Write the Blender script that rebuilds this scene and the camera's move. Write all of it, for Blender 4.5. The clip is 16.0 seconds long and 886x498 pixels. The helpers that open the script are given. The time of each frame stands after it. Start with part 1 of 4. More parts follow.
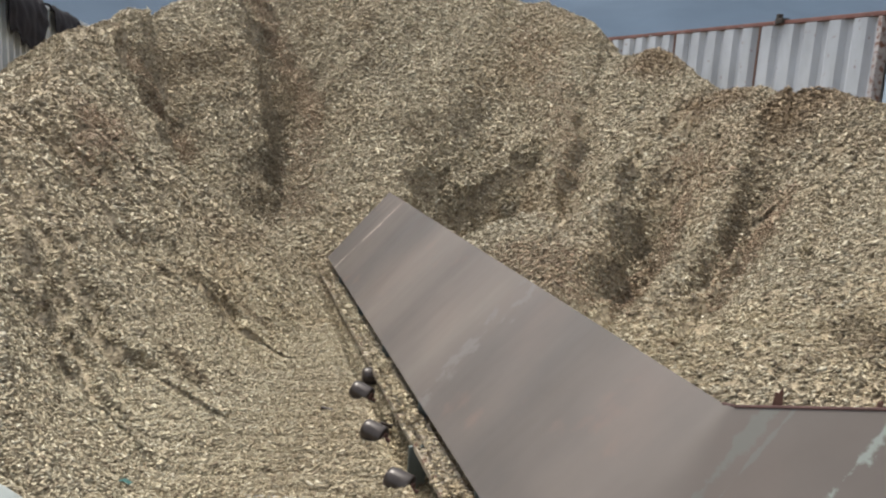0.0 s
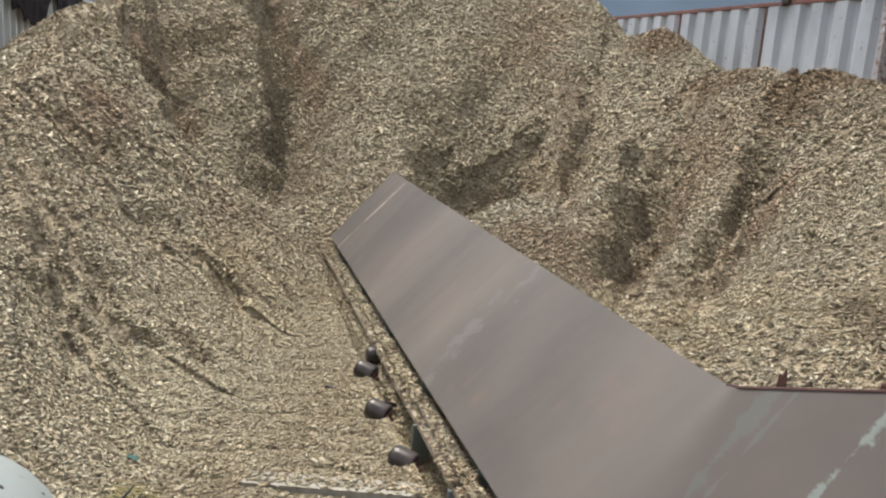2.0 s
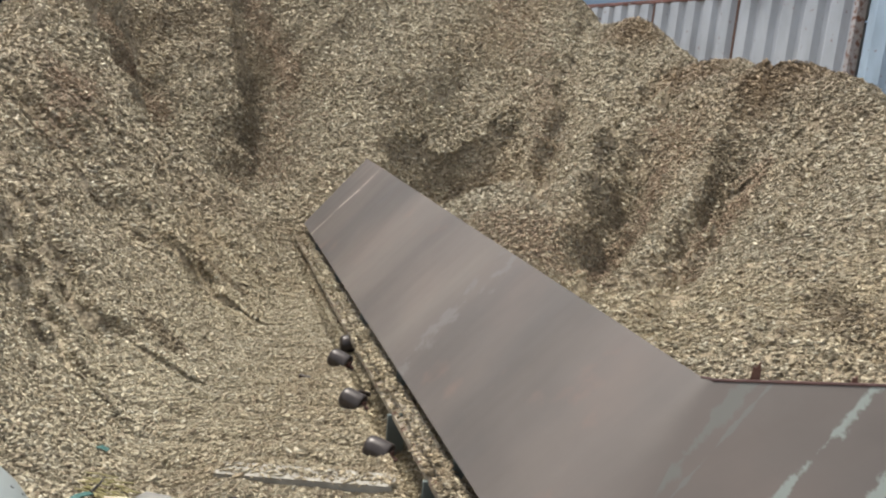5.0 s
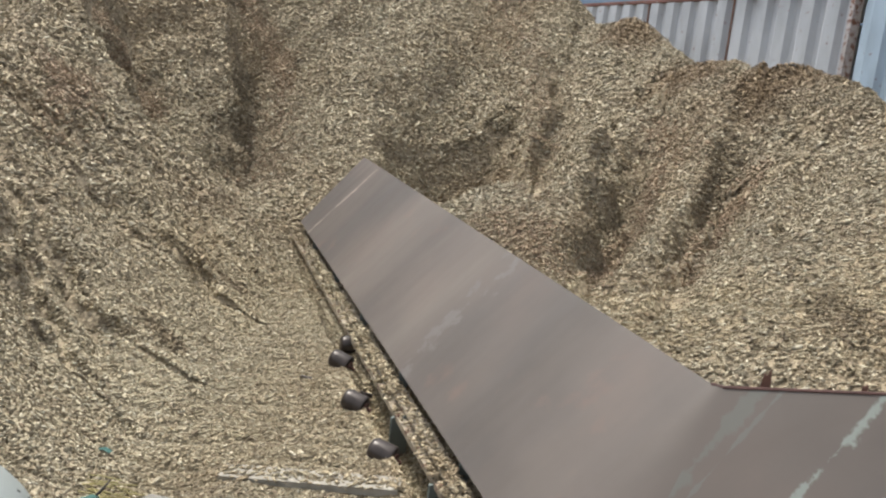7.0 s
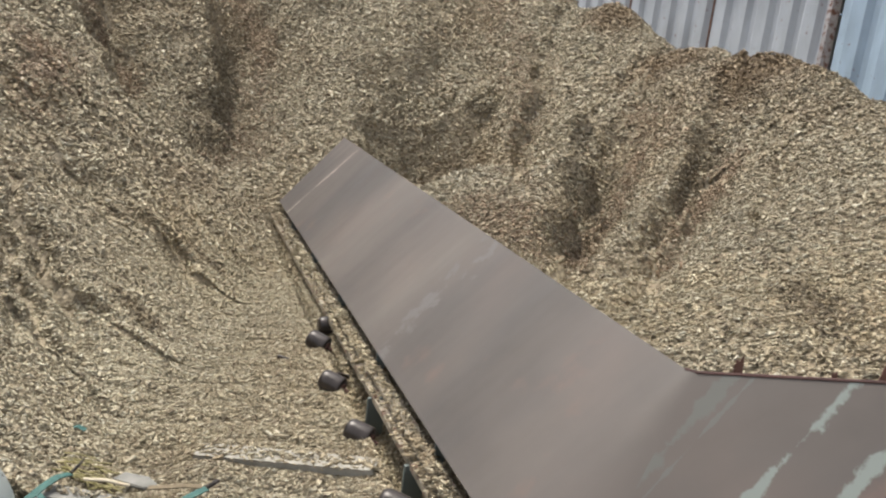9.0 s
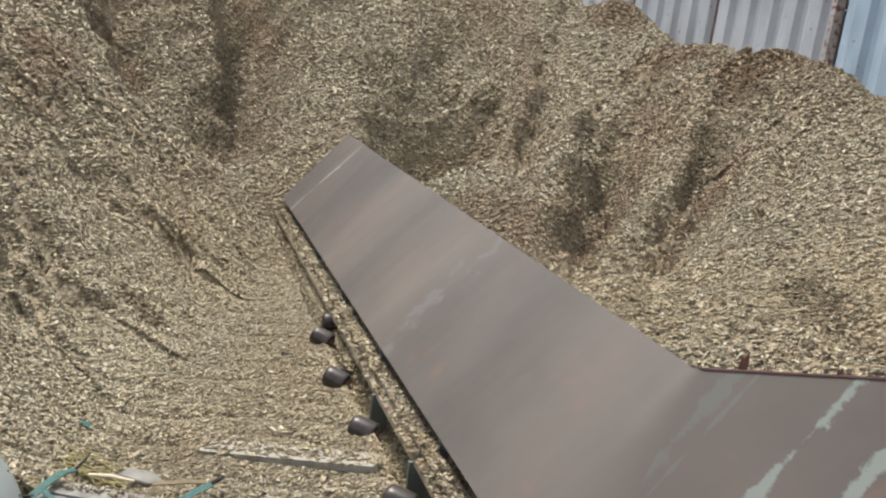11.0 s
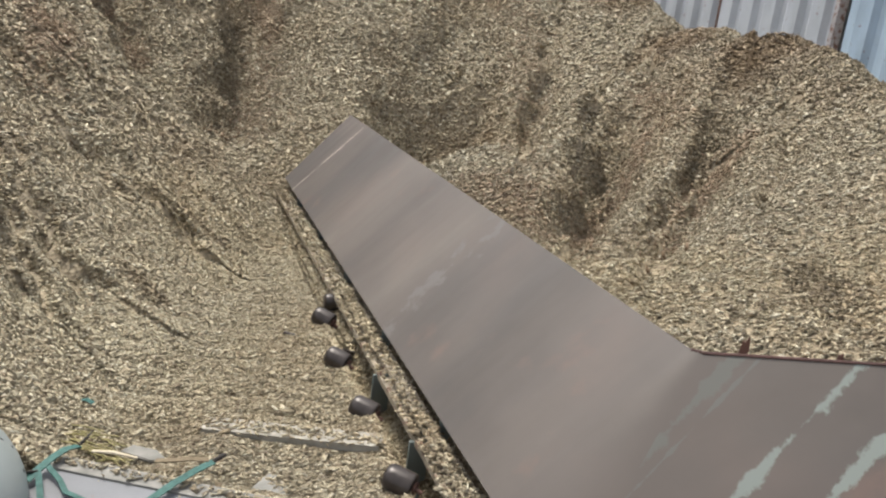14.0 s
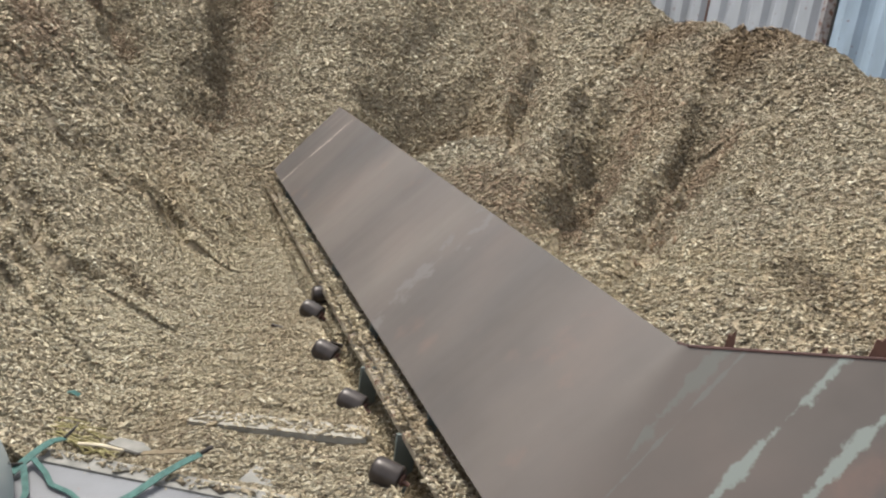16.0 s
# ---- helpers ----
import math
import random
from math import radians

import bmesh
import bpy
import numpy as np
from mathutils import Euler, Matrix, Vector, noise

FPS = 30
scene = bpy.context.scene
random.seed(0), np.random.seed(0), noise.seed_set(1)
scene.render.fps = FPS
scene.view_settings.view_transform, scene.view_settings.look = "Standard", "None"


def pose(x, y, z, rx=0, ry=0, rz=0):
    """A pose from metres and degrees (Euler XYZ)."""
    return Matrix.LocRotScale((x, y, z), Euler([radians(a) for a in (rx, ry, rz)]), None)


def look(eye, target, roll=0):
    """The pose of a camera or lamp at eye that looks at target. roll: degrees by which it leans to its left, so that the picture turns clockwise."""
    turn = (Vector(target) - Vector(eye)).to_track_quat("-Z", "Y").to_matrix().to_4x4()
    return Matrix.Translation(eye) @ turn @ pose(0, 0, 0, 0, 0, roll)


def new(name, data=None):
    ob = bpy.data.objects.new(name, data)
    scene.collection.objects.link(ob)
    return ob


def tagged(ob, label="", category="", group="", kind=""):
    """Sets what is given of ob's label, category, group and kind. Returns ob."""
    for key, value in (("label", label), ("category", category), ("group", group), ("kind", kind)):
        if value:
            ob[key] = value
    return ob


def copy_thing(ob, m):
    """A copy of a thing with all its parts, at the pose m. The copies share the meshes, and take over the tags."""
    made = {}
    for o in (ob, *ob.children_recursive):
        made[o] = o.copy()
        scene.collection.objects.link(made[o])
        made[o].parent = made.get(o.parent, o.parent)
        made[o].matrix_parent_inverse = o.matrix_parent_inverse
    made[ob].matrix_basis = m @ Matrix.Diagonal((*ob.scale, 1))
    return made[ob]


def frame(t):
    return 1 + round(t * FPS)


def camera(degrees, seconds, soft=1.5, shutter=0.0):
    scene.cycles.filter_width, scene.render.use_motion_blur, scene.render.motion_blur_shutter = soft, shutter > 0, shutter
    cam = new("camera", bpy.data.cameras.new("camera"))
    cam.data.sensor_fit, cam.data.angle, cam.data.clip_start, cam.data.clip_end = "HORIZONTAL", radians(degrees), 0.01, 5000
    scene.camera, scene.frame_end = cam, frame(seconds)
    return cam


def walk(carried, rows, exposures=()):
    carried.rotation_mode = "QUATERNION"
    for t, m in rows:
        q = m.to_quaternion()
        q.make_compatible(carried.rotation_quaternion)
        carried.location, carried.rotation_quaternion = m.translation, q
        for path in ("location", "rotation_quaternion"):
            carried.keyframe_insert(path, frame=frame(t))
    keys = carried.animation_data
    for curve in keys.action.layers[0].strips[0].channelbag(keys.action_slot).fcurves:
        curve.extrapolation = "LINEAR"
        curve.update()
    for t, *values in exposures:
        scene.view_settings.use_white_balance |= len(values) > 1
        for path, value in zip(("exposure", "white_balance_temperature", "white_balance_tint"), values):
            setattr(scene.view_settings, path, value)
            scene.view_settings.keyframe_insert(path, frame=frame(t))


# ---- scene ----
cam = camera(56.8, 16.0, soft=2.2)

PATH = [
    (0.0, 0.000, 0.000, 1.700, -0.00, -10.46, 3.50),
    (0.5, -0.005, -0.005, 1.700, -0.14, -10.90, 3.74),
    (1.0, -0.007, -0.004, 1.704, 0.35, -11.47, 4.01),
    (1.5, -0.020, -0.002, 1.700, -0.02, -12.70, 4.18),
    (2.0, -0.014, -0.006, 1.702, 0.01, -11.88, 3.87),
    (2.5, -0.017, -0.004, 1.703, 0.10, -12.31, 4.22),
    (3.0, -0.018, -0.009, 1.705, 0.02, -12.35, 4.23),
    (3.5, -0.018, -0.004, 1.707, 0.14, -12.50, 4.19),
    (4.0, -0.018, -0.007, 1.710, 0.63, -12.95, 4.61),
    (4.2, -0.012, -0.004, 1.710, 1.04, -12.72, 4.60),
    (6.3, -0.084, 0.013, 1.726, 2.99, -12.81, 5.15),
    (6.5, -0.088, 0.009, 1.728, 3.11, -12.75, 5.20),
    (7.0, -0.089, 0.018, 1.730, 2.95, -12.94, 5.31),
    (7.5, -0.092, 0.004, 1.732, 2.59, -12.97, 5.33),
    (8.0, -0.089, 0.008, 1.735, 3.72, -13.42, 5.72),
    (8.5, -0.096, 0.007, 1.737, 3.67, -13.76, 5.93),
    (9.0, -0.090, 0.014, 1.733, 4.59, -14.04, 6.59),
    (11.5, -0.098, 0.015, 1.729, 4.23, -14.43, 6.56),
    (12.0, -0.101, 0.013, 1.727, 3.78, -14.94, 6.75),
    (12.5, -0.096, 0.013, 1.728, 4.33, -15.27, 7.10),
    (13.0, -0.092, 0.013, 1.731, 5.06, -15.10, 7.44),
    (13.5, -0.098, 0.015, 1.729, 4.70, -15.80, 7.52),
    (14.0, -0.100, 0.012, 1.730, 4.51, -15.53, 7.20),
    (14.5, -0.098, 0.019, 1.726, 5.18, -15.96, 7.74),
    (15.0, -0.095, 0.013, 1.731, 5.83, -16.18, 8.02),
    (15.5, -0.096, 0.014, 1.731, 5.91, -15.98, 7.93),
    (16.0, -0.095, 0.013, 1.731, 5.32, -15.95, 7.61),
]


def aim(yaw, pitch):
    a, b = radians(yaw), radians(pitch)
    return Vector((math.sin(a) * math.cos(b), math.cos(a) * math.cos(b), math.sin(b)))


walk(cam, [(t, look((x, y, z), Vector((x, y, z)) + aim(yaw, pitch), roll)) for t, x, y, z, yaw, pitch, roll in PATH])

# ---- light: bright overcast sky with a soft sun ----
SUN_UP, SUN_TURN = 65.0, -44.0
world = bpy.data.worlds.new("overcast")
scene.world = world
world.use_nodes = True
wn = world.node_tree
sky = wn.nodes.new("ShaderNodeTexSky")
sky.sky_type, sky.sun_disc = "NISHITA", False
sky.sun_elevation, sky.sun_rotation = radians(SUN_UP), radians(SUN_TURN)
sky.air_density, sky.dust_density = 1.0, 4.0
soft_sky = wn.nodes.new("ShaderNodeHueSaturation")
soft_sky.inputs["Saturation"].default_value = 0.32
wn.links.new(sky.outputs["Color"], soft_sky.inputs["Color"])
wn.links.new(soft_sky.outputs["Color"], wn.nodes["Background"].inputs["Color"])
wn.nodes["Background"].inputs["Strength"].default_value = 0.165
sun = new("sun", bpy.data.lights.new("sun", "SUN"))
sun.data.energy, sun.data.angle, sun.data.color = 2.4, radians(12), (1.0, 0.96, 0.86)
a, b = radians(SUN_TURN), radians(SUN_UP)
sun.matrix_world = look(Vector((math.sin(a) * math.cos(b), math.cos(a) * math.cos(b), math.sin(b))) * 30, (0, 0, 0))
scene.view_settings.exposure = 0.53

# ---- materials ----


class Mat:
    """A node material with short ways to wire it."""

    def __init__(self, name, rough=0.8, metal=0.0):
        self.m = bpy.data.materials.new(name)
        self.m.use_nodes = True
        self.n, self.l = self.m.node_tree.nodes, self.m.node_tree.links
        self.b = self.n["Principled BSDF"]
        self.b.inputs["Roughness"].default_value, self.b.inputs["Metallic"].default_value = rough, metal
        self.where = self.n.new("ShaderNodeTexCoord").outputs["Object"]

    def noise(self, scale, detail=4.0, stretch=None, rough=0.55):
        n = self.n.new("ShaderNodeTexNoise")
        n.inputs["Scale"].default_value, n.inputs["Detail"].default_value, n.inputs["Roughness"].default_value = scale, detail, rough
        where = self.where
        if stretch:
            mp = self.n.new("ShaderNodeMapping")
            mp.inputs["Scale"].default_value = stretch
            self.l.new(where, mp.inputs["Vector"])
            where = mp.outputs["Vector"]
        self.l.new(where, n.inputs["Vector"])
        return n.outputs["Fac"]

    def ramp(self, fac, stops):
        r = self.n.new("ShaderNodeValToRGB")
        while len(r.color_ramp.elements) < len(stops):
            r.color_ramp.elements.new(0.5)
        for e, (p, c) in zip(r.color_ramp.elements, stops):
            e.position, e.color = p, (*c, 1) if len(c) == 3 else c
        self.l.new(fac, r.inputs["Fac"])
        return r.outputs["Color"]

    def mix(self, fac, a, b, how="MIX"):
        m = self.n.new("ShaderNodeMixRGB")
        m.blend_type = how
        for s, v in zip(m.inputs, (fac, a, b)):
            if isinstance(v, (int, float)):
                s.default_value = v
            elif isinstance(v, tuple):
                s.default_value = (*v, 1)
            else:
                self.l.new(v, s)
        return m.outputs["Color"]

    def scrape(self, way, off, wide, cut):
        """A ragged band across the direction way, where dot(place, way) is near off."""
        dot = self.n.new("ShaderNodeVectorMath")
        dot.operation = "DOT_PRODUCT"
        self.l.new(self.where, dot.inputs[0])
        dot.inputs[1].default_value = way
        steps = [dot.outputs["Value"]]
        for op, val in (("SUBTRACT", off), ("ABSOLUTE", None), ("DIVIDE", wide), ("ADD", None), ("SUBTRACT", 1.5), ("GREATER_THAN", None)):
            k = self.n.new("ShaderNodeMath")
            k.operation = op
            if op == "GREATER_THAN":
                k.operation, k.use_clamp = "MULTIPLY_ADD", True
                self.l.new(steps[-1], k.inputs[0])
                k.inputs[1].default_value, k.inputs[2].default_value = -2.5, 2.5 * cut
                steps.append(k.outputs[0])
                continue
            self.l.new(steps[-1], k.inputs[0])
            if op == "ADD":
                self.l.new(self.ramp(self.noise(7.0, 8.0, None, 0.7), [(0.25, (0, 0, 0)), (0.75, (3, 3, 3))]), k.inputs[1])
            elif val is not None:
                k.inputs[1].default_value = val
            steps.append(k.outputs[0])
        return steps[-1]

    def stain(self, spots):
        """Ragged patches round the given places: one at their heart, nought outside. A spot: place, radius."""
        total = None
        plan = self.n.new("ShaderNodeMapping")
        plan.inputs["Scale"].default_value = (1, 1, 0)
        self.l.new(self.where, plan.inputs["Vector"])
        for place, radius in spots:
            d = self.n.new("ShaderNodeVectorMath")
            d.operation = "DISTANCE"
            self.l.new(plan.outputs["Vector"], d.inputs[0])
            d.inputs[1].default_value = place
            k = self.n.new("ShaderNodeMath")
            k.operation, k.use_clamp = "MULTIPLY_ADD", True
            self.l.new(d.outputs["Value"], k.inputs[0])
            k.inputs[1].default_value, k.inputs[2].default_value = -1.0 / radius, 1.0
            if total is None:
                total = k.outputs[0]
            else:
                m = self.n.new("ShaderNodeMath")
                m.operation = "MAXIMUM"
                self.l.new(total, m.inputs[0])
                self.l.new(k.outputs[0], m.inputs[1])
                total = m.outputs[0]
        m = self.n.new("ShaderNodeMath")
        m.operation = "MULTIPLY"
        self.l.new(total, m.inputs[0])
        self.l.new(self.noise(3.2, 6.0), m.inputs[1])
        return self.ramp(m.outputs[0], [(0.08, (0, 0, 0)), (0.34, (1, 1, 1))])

    def color(self, c):
        if isinstance(c, tuple):
            self.b.inputs["Base Color"].default_value = (*c, 1)
        else:
            self.l.new(c, self.b.inputs["Base Color"])
        return self

    def gloss(self, fac):
        self.l.new(fac, self.b.inputs["Roughness"])
        return self

    def bump(self, fac, strength=0.4, dist=0.01):
        n = self.n.new("ShaderNodeBump")
        n.inputs["Strength"].default_value, n.inputs["Distance"].default_value = strength, dist
        self.l.new(fac, n.inputs["Height"])
        self.l.new(n.outputs["Normal"], self.b.inputs["Normal"])
        return self


WOOD = [(0.0, (0.175, 0.134, 0.088)), (0.12, (0.295, 0.236, 0.160)), (0.30, (0.405, 0.345, 0.243)), (0.62, (0.475, 0.415, 0.302)),
        (0.88, (0.545, 0.49, 0.375)), (1.0, (0.635, 0.59, 0.48))]


# darkened chip colour: places and spread; the third spot paints the hollow's shade
DARKENED = [((2.45, 5.9, 0), 0.75), ((2.1, 6.6, 0), 0.5), ((0.40, 6.55, 0), 0.55), ((1.75, 7.5, 0), 0.45)]
# fresh pale chips at the foot of the heap
FRESHEST = [((-0.45, 2.9, 0), 1.3), ((-0.75, 4.1, 0), 1.0), ((0.95, 3.3, 0), 0.9), ((1.7, 2.9, 0), 0.8)]
SLIDE = [(0.0, (0.10, 0.066, 0.042)), (0.5, (0.21, 0.145, 0.095)), (1.0, (0.38, 0.28, 0.19))]


def chip_material(name, each, tones=WOOD):
    """Fresh and weathered wood chips; every chip has a tone of its own."""
    m = Mat(name, 0.8)
    if each == "island":
        own = m.n.new("ShaderNodeNewGeometry").outputs["Random Per Island"]
    else:
        own = m.n.new("ShaderNodeObjectInfo").outputs["Random"]
    tone = m.ramp(own, tones)
    patch = m.noise(0.9, 5.0)
    dark_tone = m.ramp(patch, [(0.34, (0.88, 0.82, 0.75)), (0.48, (0.99, 0.98, 0.95)), (0.62, (1.02, 1.025, 1.01)), (0.75, (1.06, 1.08, 1.08))])
    grain = m.ramp(m.noise(160.0, 3.0, (1, 1, 0.3)), [(0.3, (0.72, 0.70, 0.66)), (0.65, (1, 1, 1))])
    both = m.mix(1.0, m.mix(1.0, tone, dark_tone, "MULTIPLY"), grain, "MULTIPLY")
    both = m.mix(m.stain(FRESHEST), both, m.mix(1.0, both, (1.07, 1.06, 1.02), "MULTIPLY"))
    # browner, darker patches; the one in the hollow is painted shade
    m.color(m.mix(m.stain(DARKENED), both, m.mix(1.0, both, (0.67, 0.575, 0.50), "MULTIPLY")))
    m.bump(m.noise(220.0, 2.0), 0.3, 0.002)
    return m.m


def bed_material():
    """The packed chips and fines under the loose ones."""
    m = Mat("packed chips", 0.92)
    v = m.n.new("ShaderNodeTexVoronoi")
    v.inputs["Scale"].default_value = 70.0
    m.l.new(m.where, v.inputs["Vector"])
    sep = m.n.new("ShaderNodeSeparateColor")
    m.l.new(v.outputs["Color"], sep.inputs["Color"])
    tone = m.ramp(sep.outputs["Red"], [(0.0, (0.165, 0.131, 0.088)), (0.5, (0.27, 0.222, 0.152)), (1.0, (0.38, 0.32, 0.225))])
    patch = m.ramp(m.noise(0.9, 5.0), [(0.33, (0.85, 0.79, 0.73)), (0.50, (1, 1, 1))])
    both = m.mix(1.0, tone, patch, "MULTIPLY")
    both = m.mix(m.stain(FRESHEST), both, m.mix(1.0, both, (1.13, 1.11, 1.05), "MULTIPLY"))
    # same darkened patches as on the loose chips, with the hollow's shade
    m.color(m.mix(m.stain(DARKENED), both, m.mix(1.0, both, (0.67, 0.575, 0.50), "MULTIPLY"))).bump(v.outputs["Distance"], 0.5, 0.012)
    return m.m


def rusty_plate_material(name, lines):
    """Brown-grey mill steel: long rub marks across the plate, rust bloom, bare scrapes along given lines."""
    m = Mat(name, 0.6, 0.05)
    base = m.ramp(m.noise(1.1, 6.0), [(0.30, (0.072, 0.061, 0.055)), (0.50, (0.099, 0.083, 0.074)), (0.72, (0.128, 0.099, 0.086))])
    rub = m.ramp(m.noise(1.5, 4.0, (0.22, 1.0, 0.22)), [(0.36, (0.74, 0.77, 0.80)), (0.52, (1.0, 1.0, 1.0)), (0.70, (1.24, 1.27, 1.26))])
    both = m.mix(1.0, base, rub, "MULTIPLY")
    rust = m.ramp(m.noise(3.4, 8.0), [(0.60, (0, 0, 0)), (0.74, (0.55, 0.55, 0.55))])
    both = m.mix(rust, both, (0.165, 0.102, 0.082))
    for way, off, wide, tone, cut in lines:
        both = m.mix(m.scrape(way, off, wide, cut), both, tone)
    m.color(both)
    m.gloss(m.ramp(m.noise(5.0, 5.0, (0.2, 1.0, 0.2)), [(0.3, (0.50, 0.50, 0.50)), (0.7, (0.72, 0.72, 0.72))]))
    m.bump(m.noise(1.5, 3.0), 0.25, 0.02)
    return m.m


def painted(name, c, rust=0.3, rough=0.55, dark=0.75, scale=5.0, rustc=(0.16, 0.07, 0.045)):
    """Weathered paint with grime and rust spots."""
    m = Mat(name, rough)
    grime = m.ramp(m.noise(scale, 7.0, (1, 1, 0.35)), [(0.32, (dark, dark, dark)), (0.62, (1, 1, 1))])
    spots = m.ramp(m.noise(scale * 3.1, 8.0), [(0.66 - 0.12 * rust, (0, 0, 0)), (0.74 - 0.08 * rust, (1, 1, 1))])
    m.color(m.mix(spots, m.mix(1.0, c, grime, "MULTIPLY"), rustc))
    m.bump(m.noise(scale * 9, 4.0), 0.15, 0.004)
    return m.m


def plain(name, lo, hi, scale, rough, metal=0.0, bump=0.2):
    m = Mat(name, rough, metal)
    m.color(m.ramp(m.noise(scale, 6.0), [(0.3, lo), (0.7, hi)])).bump(m.noise(scale * 6, 4.0), bump, 0.004)
    return m.m


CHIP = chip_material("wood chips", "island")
CHIP_ONE = chip_material("single wood chip", "object")
BED = bed_material()
PLATE = rusty_plate_material("weathered steel plate", [((0, 1, 0), 5.262, 0.020, (0.30, 0.255, 0.22), 0.5),
                                                       ((-0.16, 0.98, 0), 2.95, 0.12, (0.118, 0.106, 0.102), 0.2), ((-0.2, 0.98, 0), 4.72, 0.06, (0.075, 0.066, 0.064), 0.25)])
PLATE_END = rusty_plate_material("weathered steel plate end", [((0.760, 0, -0.650), 0.0615, 0.0115, (0.185, 0.208, 0.192), 0.8), ((0.760, 0, -0.650), 0.157, 0.0115, (0.185, 0.208, 0.192), 0.8),
                                                               ((0.760, 0, -0.650), -0.078, 0.016, (0.108, 0.106, 0.096), 0.4), ((0.760, 0, -0.650), -0.052, 0.005, (0.112, 0.108, 0.100), 0.3)])
CONTAINER = painted("grey-white container paint", (0.41, 0.445, 0.495), 0.12, 0.5)
POST = painted("rust-streaked pale post", (0.46, 0.44, 0.45), 1.6, 0.55, 0.7, 7.0)
CONTAINER_BLUE = painted("pale blue container paint", (0.33, 0.43, 0.54), 0.1, 0.5)
FENCE = painted("pale grey sheet paint", (0.56, 0.60, 0.63), 0.1, 0.5)
RUST = plain("rusty steel", (0.08, 0.042, 0.032), (0.17, 0.085, 0.062), 14.0, 0.75, 0.2)
RAIL_TOP = painted("rust-eaten top rail", (0.17, 0.075, 0.062), 0.35, 0.7, 0.6, 6.0, (0.42, 0.42, 0.44))
RIM = plain("dark rust-red sheet edge", (0.055, 0.026, 0.022), (0.10, 0.045, 0.038), 9.0, 0.7)
RED_RUST = plain("rust-red edge", (0.16, 0.045, 0.035), (0.26, 0.10, 0.075), 9.0, 0.7)
GREEN = painted("grey-green machine paint", (0.155, 0.178, 0.165), 0.5, 0.5)
RAIL = painted("dusty steel rail", (0.32, 0.27, 0.20), 0.8, 0.7, 0.6, 8.0)
BEAM = plain("chip-dusted grey steel", (0.25, 0.23, 0.19), (0.36, 0.335, 0.285), 26.0, 0.8)
RUBBER = plain("dark worn roller", (0.030, 0.024, 0.022), (0.060, 0.048, 0.042), 20.0, 0.33, 0.3, 0.05)
PALE = painted("pale grey tank paint", (0.31, 0.345, 0.34), 0.0, 0.45, 0.9)
PANEL = painted("dusty white sheet", (0.15, 0.155, 0.168), 0.0, 0.5, 0.75)
DARK = plain("dark soil in the spots", (0.02, 0.018, 0.016), (0.05, 0.04, 0.035), 30.0, 0.9)
STRAP = plain("faded green webbing", (0.010, 0.055, 0.048), (0.042, 0.130, 0.112), 55.0, 0.7, 0.0, 0.3)
SHEET = plain("black plastic sheet", (0.006, 0.005, 0.007), (0.014, 0.011, 0.014), 8.0, 0.75, 0.0, 0.4)
SHEET.node_tree.nodes["Principled BSDF"].inputs["Specular IOR Level"].default_value = 0.08
CONCRETE = plain("dusty grey metal", (0.15, 0.145, 0.13), (0.27, 0.26, 0.235), 16.0, 0.85)
EARTH = plain("yard ground", (0.13, 0.11, 0.085), (0.24, 0.20, 0.15), 3.0, 0.95)
# the blue of distance haze is part of this base colour
HILL = plain("wooded hillside tinted by haze", (0.027, 0.050, 0.082), (0.047, 0.076, 0.116), 0.02, 1.0, 0.0, 0.0)
BARK = plain("brown bark", (0.10, 0.075, 0.045), (0.20, 0.155, 0.095), 30.0, 0.85)
STICK = plain("bare pale wood", (0.55, 0.46, 0.33), (0.66, 0.58, 0.44), 30.0, 0.7)
STRAW = plain("yellow-green straw", (0.21, 0.18, 0.07), (0.34, 0.30, 0.14), 25.0, 0.8)
FRESH = chip_material("sliding brown chips", "island", SLIDE)
BROWN = chip_material("brown chute chips", "island", [(0.0, (0.22, 0.152, 0.100)), (0.5, (0.36, 0.268, 0.186)), (1.0, (0.49, 0.395, 0.285))])
# darker wood tones that carry the shade of steep banks and hollows
SHADE_CHIPS = chip_material("chips toned dark for shade", "island", [(0.0, (0.16, 0.124, 0.080)), (0.5, (0.245, 0.196, 0.130)), (0.9, (0.33, 0.27, 0.185)), (1.0, (0.44, 0.375, 0.27))])

# ---- helpers for meshes ----


def part(name, bm, material, parent=None, label="", smooth=False):
    me = bpy.data.meshes.new(name)
    bm.to_mesh(me)
    bm.free()
    me.materials.append(material)
    if smooth:
        for p in me.polygons:
            p.use_smooth = True
    ob = new(name, me)
    if parent:
        ob.parent = parent
    if label:
        tagged(ob, label)
    return ob


def thing(name, at=None, label="", category="", group=""):
    ob = new(name)
    ob.empty_display_size = 0.1
    if at is not None:
        ob.matrix_basis = at
    return tagged(ob, label, category, group)


def box(bm, size, at, bevel=0.0):
    """A box of that size under the matrix at."""
    made = bmesh.ops.create_cube(bm, size=1.0, matrix=at @ Matrix.Diagonal((*size, 1)))
    if bevel:
        vs = set(made["verts"])
        es = [e for e in bm.edges if e.verts[0] in vs and e.verts[1] in vs]
        bmesh.ops.bevel(bm, geom=es, offset=bevel, segments=2, profile=0.7, affect="EDGES")
    return bm


